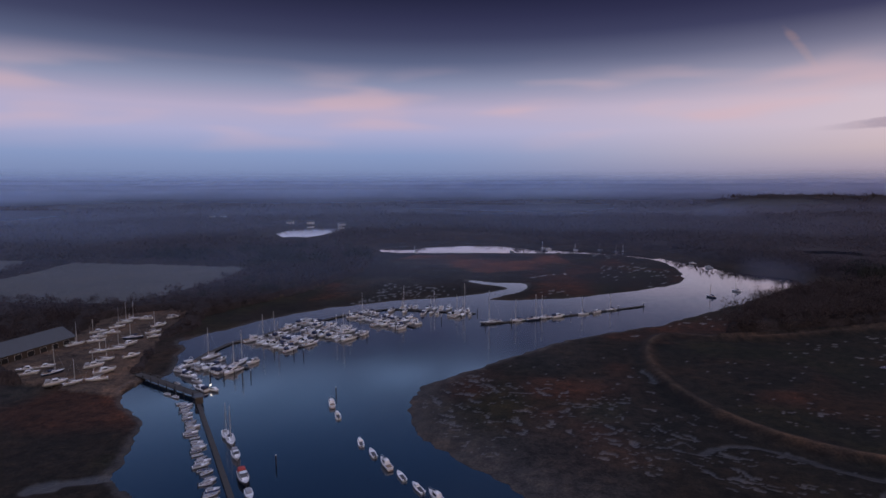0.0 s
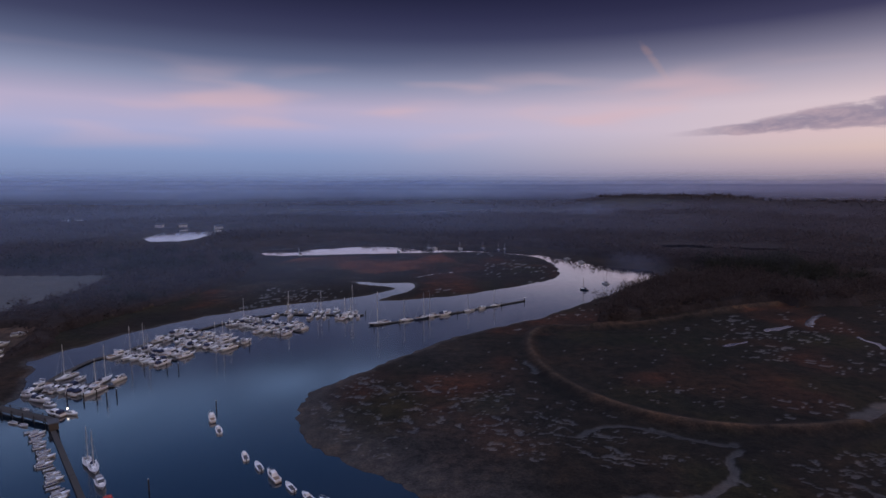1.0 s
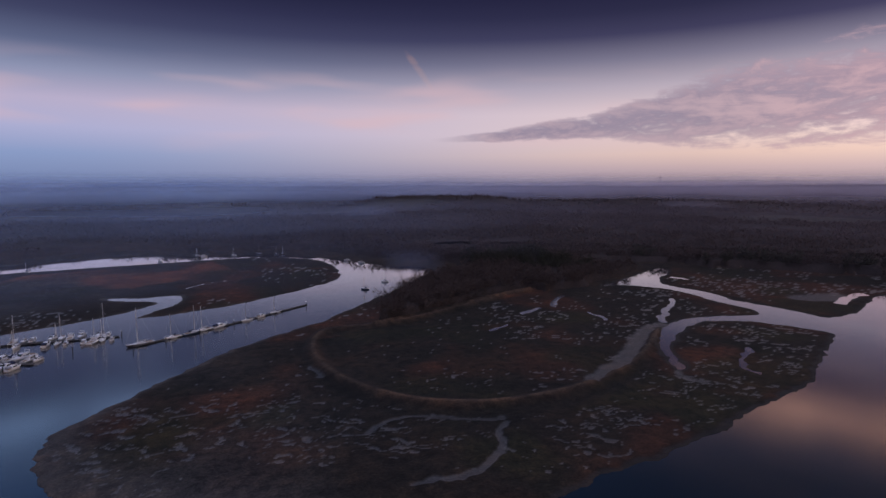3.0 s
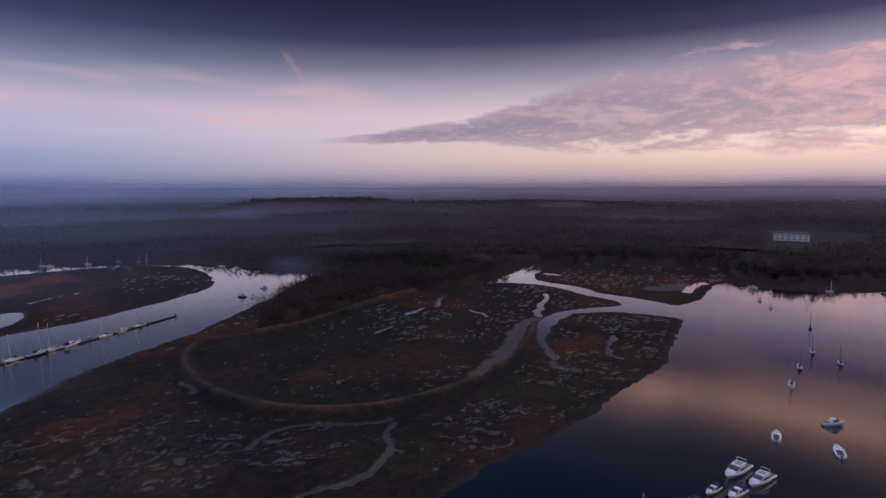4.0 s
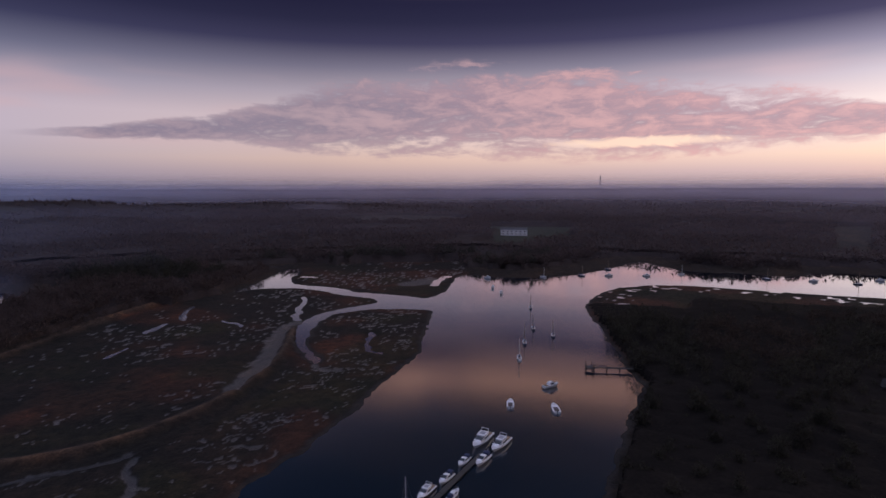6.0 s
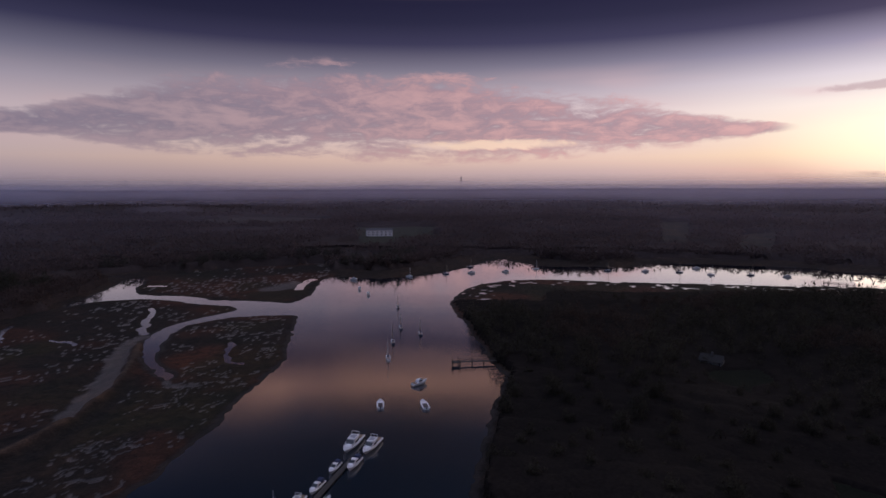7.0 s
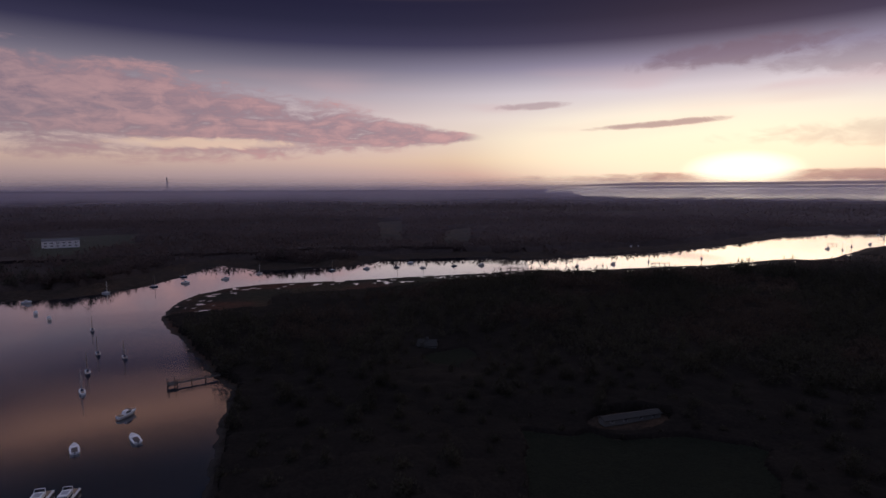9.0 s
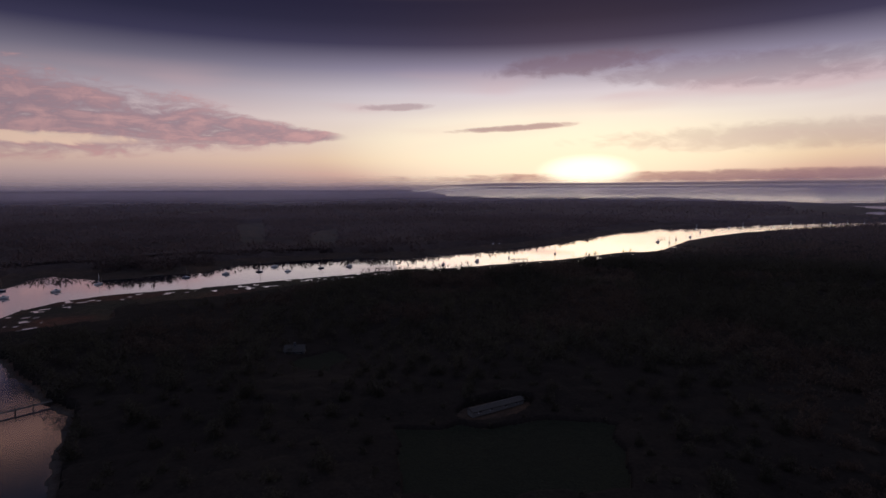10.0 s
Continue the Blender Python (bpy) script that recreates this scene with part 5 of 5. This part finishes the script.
def lamp_launch():
    """The launch with its lit masthead lamp."""
    root = small_boat("white launch with a bright lamp burning on its cabin", 7.0, 2.4, None, True)
    root.matrix_basis = pose(-131.5, 188.5, 0, 0, 0, -20)
    m, g = material("lamp_glow")
    e = g.node("ShaderNodeEmission", {0: (1.0, 0.82, 0.66, 1), 1: 6.0})
    g.node("ShaderNodeOutputMaterial", {0: e.outputs[0]})
    bm = bmesh.new()
    bmesh.ops.create_icosphere(bm, subdivisions=2, radius=0.28, matrix=Matrix.Translation((-1.6, 0, 2.0)))
    part("lamp", bm, m, root, "glowing white lamp")
    bm = bmesh.new()
    tube(bm, (-1.6, 0, 0.5), (-1.6, 0, 1.8), 0.05, 0.04, 5)
    part("lamp_post", bm, M_ALU, root)


lamp_launch()

# ---------------- boats on the string of moorings and on swinging moorings ----------------
TROT = "boats on the trot moorings"
M_CUDDY = Fleet(small_boat, label="small white cuddy motorboat on a river mooring", length=6.6, beam=2.05, group=TROT)
M_OPEN = Fleet(small_boat, label="open white motorboat with a dark cockpit on a mooring", length=6.0, beam=1.95, cuddy=False, group=TROT)
M_TWIN = Fleet(cruiser, label="small white cabin cruiser on a river mooring", length=7.6, beam=2.4, fly=False, group=TROT)
for fleet, x, y, h in ((M_TWIN, -80, 184, 119), (M_CUDDY, -74, 175, 119), (M_CUDDY, -59, 157, 118), (M_OPEN, -53, 151, 124), (M_TWIN, -47, 145, 130), (M_OPEN, -41, 140, 128), (M_CUDDY, -35, 135, 132), (M_TWIN, -29, 131, 138), (M_CUDDY, -23, 127, 140)):
    fleet.put(x, y, h, 0.95)
pontoon([(144, 71.4), (119, 70.8), (95, 70)], 1.6, "short river pontoon with motor cruisers alongside")
RAFT = "cruisers round the river pontoon"
R_BIG = Fleet(cruiser, label="white flybridge motor yacht moored at the river pontoon", length=13, beam=4.0, group=RAFT)
R_SMALL = Fleet(cruiser, label="white motor cruiser with a blue canopy at the river pontoon", length=9, beam=3.1, fly=False, cover=M_BLUECOVER, group=RAFT)
R_BIG.put(151.5, 75.2, 183, 0.98)
R_BIG.put(152, 69.0, 180, 0.92)
R_SMALL.put(140, 69.2, 181, 0.9)
R_SMALL.put(136.5, 73.6, 184, 0.85)
R_SMALL.put(125.5, 73.2, 182, 0.9)
C_FLY.put(117, 74.4, 182, 0.72)
R_SMALL.put(120, 67.6, 2, 0.7)
Y_GREY.put(107, 73.5, 182, 0.7)
MOOR_BOATS = [(239, 99), (265, 107), (286, 99), (295, 114), (347, 136), (385, 175), (404, 191)]
FAR_MOOR = [(446, 216), (477, 175), (501, 147), (513, 125), (552, 136), (530, 95), (556, 69), (562, 0)]
MID_BOATS = [(568, -35), (570, -66), (601, -85), (561, -92), (569, -127), (566, -156)]
FAR_BOATS = [(536, -251), (543, -296), (552, -343), (562, -416), (617, -645), (602, -652), (634, -701), (653, -754), (786, -923), (716, -852), (771, -998), (780, -1052), (787, -1114), (750, -1106), (792, -1225), (780, -1286), (762, -1318), (744, -1349), (738, -1403)]
UP_BOATS = [(108, 420), (132, 446), (134, 595), (143, 570), (77, 687), (51, 700), (22, 701), (-11, 701), (-54, 669), (-166, 638), (69, 685), (-18, 712)]
SHORE_BOATS = [(696, -403), (696, -437), (696, -456), (735, -524), (745, -548), (763, -585), (773, -616), (783, -649), (806, -688), (817, -725)]
MOORED = "boats on swinging moorings"
S_WHITE = Fleet(yacht, label="white sailing yacht swinging on a river mooring", hull_mat=M_HULL, cover_mat=M_BLUECOVER, length=7.2, beam=2.5, group=MOORED)
S_DARK = Fleet(yacht, label="dark-hulled sailing yacht swinging on a river mooring", hull_mat=M_NAVY, cover_mat=M_BLUECOVER, length=7.7, beam=2.5, group=MOORED, mast_mat=M_TEAK)
S_MOTOR = Fleet(cruiser, label="white cabin motorboat on a river mooring", length=7.4, beam=2.6, fly=False, group=MOORED)
D_OPEN = Fleet(small_boat, label="white open launch on a river mooring", length=7.2, beam=2.5, cuddy=False, group=MOORED)
D_OPEN.put(185, 80, 24, 1.1)
S_MOTOR.put(210, 73, -33, 1.0)
D_OPEN.put(189, 64, 30, 1.05)
for k, (x, y) in enumerate(MOOR_BOATS):
    [S_WHITE, S_DARK, S_DARK, S_DARK, S_DARK, S_MOTOR, S_MOTOR][k].put(x, y, 24 + pick.uniform(-6, 6), 0.92)
for k, (x, y) in enumerate(FAR_MOOR + MID_BOATS):
    [S_MOTOR, S_WHITE, S_DARK, S_MOTOR, S_DARK][k % 5].put(x, y, -80 + pick.uniform(-25, 25), 1.0)
for k, (x, y) in enumerate(FAR_BOATS):
    [S_DARK, S_MOTOR, S_WHITE][k % 3].put(x, y, -60 + pick.uniform(-25, 25), 1.1)
for k, (x, y) in enumerate(UP_BOATS):
    [S_DARK, S_WHITE, S_MOTOR, S_MOTOR, S_WHITE][k % 5].put(x, y, 150 + pick.uniform(-20, 20), 1.0)
for k, (x, y) in enumerate(SHORE_BOATS):
    S_MOTOR.put(x, y, pick.uniform(0, 360), 0.8)

# ---------------- boatyard ----------------
YARD_BOATS = [(-241, 249), (-233, 249), (-240, 261), (-244, 271), (-246, 279), (-238, 280), (-219, 268), (-206, 248), (-224, 287), (-215, 243), (-208, 233), (-192, 216), (-208, 225), (-229, 234), (-234, 227), (-197, 200), (-187, 195), (-183, 186), (-195, 179), (-207, 189), (-216, 186), (-222, 190), (-189, 181), (-200, 209), (-213, 219), (-233, 240), (-217, 195), (-212, 255)]
YARD_Z = 0.95


def cradle(x, y, heading, group="boat cradles in the yard"):
    root = tagged(new("boat_cradle"), "steel boat cradle standing on the yard gravel", "cradle", group)
    root.matrix_basis = pose(x, y, YARD_Z, 0, 0, heading)
    for sx in (-1.8, 1.8):
        bm = bmesh.new()
        box(bm, sx, 0, 0.1, 0.18, 2.6, 0.2, 0.02)
        part("beam", bm, M_STEEL, root)
        for side in (1, -1):
            bm = bmesh.new()
            tube(bm, (sx, side * 1.25, 0.15), (sx, side * 0.95, 1.3), 0.06, 0.06, 5)
            part("prop", bm, M_STEEL, root)
    return root


ON_LAND = "boats laid up in the yard"
L_YACHT = Fleet(yacht, label="white sailing yacht laid up on a cradle in the boatyard", hull_mat=M_HULL, cover_mat=M_GREYCOVER, length=9.5, beam=3.0, group=ON_LAND)
L_NAVY = Fleet(yacht, label="dark blue sailing yacht laid up in the boatyard", hull_mat=M_NAVY, cover_mat=M_BLUECOVER, length=10, beam=3.1, group=ON_LAND)
L_MOTOR = Fleet(cruiser, label="white motor cruiser laid up ashore in the boatyard", length=9.5, beam=3.2, fly=False, group=ON_LAND)
L_COVER = Fleet(cruiser, label="motor cruiser under a pale winter cover in the boatyard", length=8.5, beam=3.0, fly=False, cover=M_GREYCOVER, group=ON_LAND)
stand = None
for k, (x, y) in enumerate(YARD_BOATS):
    h = 50 + pick.uniform(-16, 16) + (180 if k % 4 == 1 else 0)
    fleet = [L_MOTOR, L_MOTOR, L_YACHT, L_YACHT, L_YACHT, L_COVER, L_MOTOR, L_YACHT, L_COVER, L_NAVY][k % 10]
    fleet.put(x, y, h, pick.uniform(0.85, 1.05), YARD_Z + 0.68)
    if stand is None:
        stand = cradle(x, y, h)
    else:
        copy_thing(stand, pose(x, y, YARD_Z, 0, 0, h))


def gable_house(name, label, category, long, deep, eave, ridge, wall, roof, windows, chimneys=1, group="", end_wall=None):
    """A building along its own x: walls, pitched roof with overhang, windows with frames, doors, chimneys."""
    root = tagged(new(name), label, category, group)
    for side in (1, -1):
        bm = bmesh.new()
        box(bm, 0, side * (deep / 2 - 0.15), eave / 2, long - 0.62, 0.3, eave)
        part("wall", bm, wall, root)
        bm = bmesh.new()
        v = [bm.verts.new(p) for p in ((side * long / 2, -deep / 2, 0), (side * long / 2, deep / 2, 0), (side * long / 2, deep / 2, eave), (side * long / 2, 0, ridge), (side * long / 2, -deep / 2, eave))]
        w = [bm.verts.new((p.co.x - side * 0.3, p.co.y, p.co.z)) for p in v]
        bm.faces.new(v)
        bm.faces.new(w[::-1])
        for k in range(5):
            bm.faces.new((v[k], v[(k + 1) % 5], w[(k + 1) % 5], w[k]))
        bmesh.ops.recalc_face_normals(bm, faces=bm.faces)
        part("gable_wall", bm, end_wall or wall, root)
    for side in (1, -1):
        bm = bmesh.new()
        run, up = deep / 2 + 0.5, (ridge - eave) * (deep / 2 + 0.5) / (deep / 2)
        v = [bm.verts.new(p) for p in ((-long / 2 - 0.4, 0, ridge + 0.05), (long / 2 + 0.4, 0, ridge + 0.05), (long / 2 + 0.4, side * run, ridge - up + 0.05), (-long / 2 - 0.4, side * run, ridge - up + 0.05))]
        w = [bm.verts.new((p.co.x, p.co.y, p.co.z + 0.22)) for p in v]
        bm.faces.new(v)
        bm.faces.new(w[::-1])
        for k in range(4):
            bm.faces.new((v[k], v[(k + 1) % 4], w[(k + 1) % 4], w[k]))
        bmesh.ops.recalc_face_normals(bm, faces=bm.faces)
        part("roof", bm, roof, root)
    for x, z, w, h in windows:
        for side in (1, -1):
            bm = bmesh.new()
            box(bm, x, side * (deep / 2 + 0.02), z, w + 0.2, 0.08, h + 0.2, 0.02)
            frame_part = part("window", bm, M_HULL, root)
            bm = bmesh.new()
            box(bm, x, side * (deep / 2 + 0.05), z, w, 0.06, h)
            part("pane", bm, M_PANE, frame_part)
    for k in range(chimneys):
        bm = bmesh.new()
        box(bm, (k - (chimneys - 1) / 2) * long * 0.5, 0.4, ridge + 0.5, 0.9, 0.7, 1.8, 0.05)
        part("chimney", bm, M_SLATE, root)
    return root


shed = gable_house("boat_shed", "long grey-roofed boat shed with pale end wall", "shed", 40, 17, 4.2, 8.4, M_TIMBER, M_ROOF, [(x, 1.9, 3.0, 2.6) for x in (-15, -9, -3, 3, 9, 15)], 0, end_wall=M_RENDER)
shed.matrix_basis = pose(-247, 211, 0.9, 0, 0, 86)

# ---------------- houses and far landmarks ----------------
house = gable_house("country_house", "white country house with slate roof above a lawn", "house", 42, 13, 9.5, 12, M_HULL, M_SLATE, [(x * 1.4, z * 1.25, 3.0, 1.3) for x in (-12, -7.2, -2.4, 2.4, 7.2, 12) for z in (2.2, 5.4)], 2)
lodge = gable_house("lodge", "pale riverside lodge among dark trees", "house", 9, 5.5, 2.6, 4.8, M_STONE, M_THATCH, [(x, 1.6, 1.0, 1.0) for x in (-3.5, 0, 3.5)], 1)
barn = gable_house("barn", "long low timber barn with a pale base wall", "barn", 22, 3.4, 1.9, 2.5, M_STONE, M_THATCH, [(x, 1.5, 1.2, 1.0) for x in (-8, -3, 3, 8)], 0)


def ground_at(x, y):
    h = land(np.array([float(x)]), np.array([float(y)]))[0]
    return float(h[0])


for ob, x, y, turn in ((house, 826, 354, -68), (lodge, 262, -45, 70), (barn, 164, -97, -84)):
    ob.matrix_basis = pose(x, y, ground_at(x, y) - 0.1, 0, 0, turn)
farm = gable_house("farmhouse", "small pale farmhouse at the edge of the woods", "house", 14, 7, 4.5, 7.5, M_RENDER, M_SLATE, [(x, z, 1.2, 1.3) for x in (-4.5, 0, 4.5) for z in (1.6,)], 1, "scattered farmhouses")
placed_farm = False
for k, (x, y) in enumerate(HOMES):
    turn = math.degrees(math.atan2(y, x)) + 90 + (-25, 10, 30)[k % 3]
    m = pose(x, y, ground_at(x, y) - 0.1, 0, 0, turn)
    if placed_farm:
        copy_thing(farm, m)
    else:
        farm.matrix_basis, placed_farm = m, True


def polar(az, r):
    return -math.sin(radians(az)) * r, math.cos(radians(az)) * r


def chimney_stack():
    root = tagged(new("power_station"), "distant power station with one tall concrete chimney", "power station")
    x, y = polar(-75.2, 4850)
    root.matrix_basis = pose(x, y, 40, 0, 0, 20)
    bm = bmesh.new()
    tube(bm, (0, 0, 0), (0, 0, 146), 6, 4.2, 14)
    part("chimney", bm, M_CONCRETE, root)
    bm = bmesh.new()
    box(bm, 30, 0, 26, 150, 60, 52, 3)
    box(bm, -85, 20, 20, 70, 50, 40, 3)
    part("turbine_hall", bm, M_CONCRETE, root)


chimney_stack()


def flare_stack(az, r, tall, label="slender refinery stack on the hazy skyline"):
    root = tagged(new("refinery_stack"), label, "chimney", "refinery stacks")
    x, y = polar(az, r)
    root.matrix_basis = pose(x, y, 45)
    bm = bmesh.new()
    tube(bm, (0, 0, 0), (0, 0, tall), 4.2, 2.2, 8)
    part("shaft", bm, M_STEEL, root)
    for k in range(3):
        bm = bmesh.new()
        tube(bm, (0, 0, tall * (0.4 + 0.25 * k)), (0, 0, tall * (0.4 + 0.25 * k) + 3), 7, 7, 8)
        part("gallery", bm, M_STEEL, root)
    bm = bmesh.new()
    box(bm, 8, 0, 14, 46, 26, 28, 2)
    part("plant_block", bm, M_STEEL, root)


for az, tall in ((-43.8, 112), (-48.8, 92), (-53.4, 96), (-53.9, 76)):
    flare_stack(az, 4850, tall)


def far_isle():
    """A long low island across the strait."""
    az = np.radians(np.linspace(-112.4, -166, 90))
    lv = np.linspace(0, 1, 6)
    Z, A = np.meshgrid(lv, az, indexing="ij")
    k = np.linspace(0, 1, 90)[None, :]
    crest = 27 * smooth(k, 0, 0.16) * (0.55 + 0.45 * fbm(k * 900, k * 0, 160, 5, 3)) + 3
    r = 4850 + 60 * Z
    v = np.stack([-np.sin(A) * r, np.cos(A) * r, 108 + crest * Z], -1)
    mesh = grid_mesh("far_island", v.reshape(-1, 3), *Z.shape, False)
    # the isle glows: brightness of the haze before it is put in as emission
    haze, g = material("isle_haze_glow")
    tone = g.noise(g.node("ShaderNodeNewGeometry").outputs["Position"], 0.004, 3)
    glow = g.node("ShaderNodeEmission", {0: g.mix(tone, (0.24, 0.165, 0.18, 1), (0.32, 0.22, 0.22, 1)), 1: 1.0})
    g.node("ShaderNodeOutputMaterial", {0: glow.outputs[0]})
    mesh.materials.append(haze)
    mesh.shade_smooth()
    tagged(new("backdrop", mesh), "long low island across the sea, haze put in as glow", "island", kind="structure")


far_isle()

# small craft placed for pale glints along the far bank
ASHORE = "small boats drawn up on the far bank"
A_OPEN = Fleet(small_boat, label="small pale motorboat drawn up on the far saltings", length=6.2, beam=2.2, cuddy=False, group=ASHORE)
A_CUDDY = Fleet(small_boat, label="small white cuddy boat drawn up on the far saltings", length=7.0, beam=2.3, group=ASHORE)
A_DINGHY = Fleet(dinghy, label="white dinghy lying on the marshy far bank", length=4.6, group=ASHORE)
for k in range(66):
    f = (k + pick.random()) / 66
    back = pick.choice((0, 22, 40)) + pick.uniform(0, 12)
    x, y = 682 + 205 * f ** 1.15 + back * 0.85, -395 - 440 * f - back * 0.2
    h = land(np.array([x]), np.array([y]))
    if h[4][0] > 3:
        pick.choice((A_OPEN, A_CUDDY, A_DINGHY)).put(x, y, pick.uniform(0, 360), pick.uniform(0.9, 1.3), float(h[0][0]) + 0.1)

# ---------------- jetties of the lower river ----------------


def jetty(x, y, heading, long, label, head=True, group="river jetties"):
    root = tagged(new("jetty"), label, "jetty", group)
    root.matrix_basis = pose(x, y, 0, 0, 0, heading)
    bm = bmesh.new()
    box(bm, long / 2, 0, 1.5, long, 1.8, 0.16, 0.03)
    part("deck", bm, M_PLANK, root)
    count = max(3, round(long / 4.5))
    for k in range(count):
        for side in (1, -1):
            bm = bmesh.new()
            tube(bm, (0.5 + k * (long - 1) / (count - 1), side * 0.85, -1.8), (0.5 + k * (long - 1) / (count - 1), side * 0.85, 2.7), 0.13, 0.12, 6)
            part("post", bm, M_PILE, root)
    for side in (1, -1):
        bm = bmesh.new()
        tube(bm, (0.3, side * 0.88, 2.6), (long - 0.3, side * 0.88, 2.6), 0.07, 0.07, 5)
        part("handrail", bm, M_PILE, root)
    if head:
        bm = bmesh.new()
        box(bm, long + 1.6, 0, 1.5, 3.4, 4.2, 0.2, 0.03)
        part("jetty_head", bm, M_PLANK, root)
        for sx, sy in ((0.3, 1.9), (0.3, -1.9), (3.0, 1.9), (3.0, -1.9)):
            bm = bmesh.new()
            tube(bm, (long + sx, sy, -2), (long + sx, sy, 3.6), 0.15, 0.12, 7)
            part("post", bm, M_PILE, root)
    return root


jetty(246, 48, 113, 17.5, "dark timber jetty with handrails from the marsh bank")
jetty(522, -188, 60, 14, "low timber landing stage on the lower river", True)
jetty(523, -350, 75, 16, "dark landing stage with piles on the lower river", True)
jetty(655, -700, 60, 12, "small jetty on the far reach of the river", False)
pontoon([(590, 40), (588, 20)], 2.4, "small landing float under the far wooded bank")
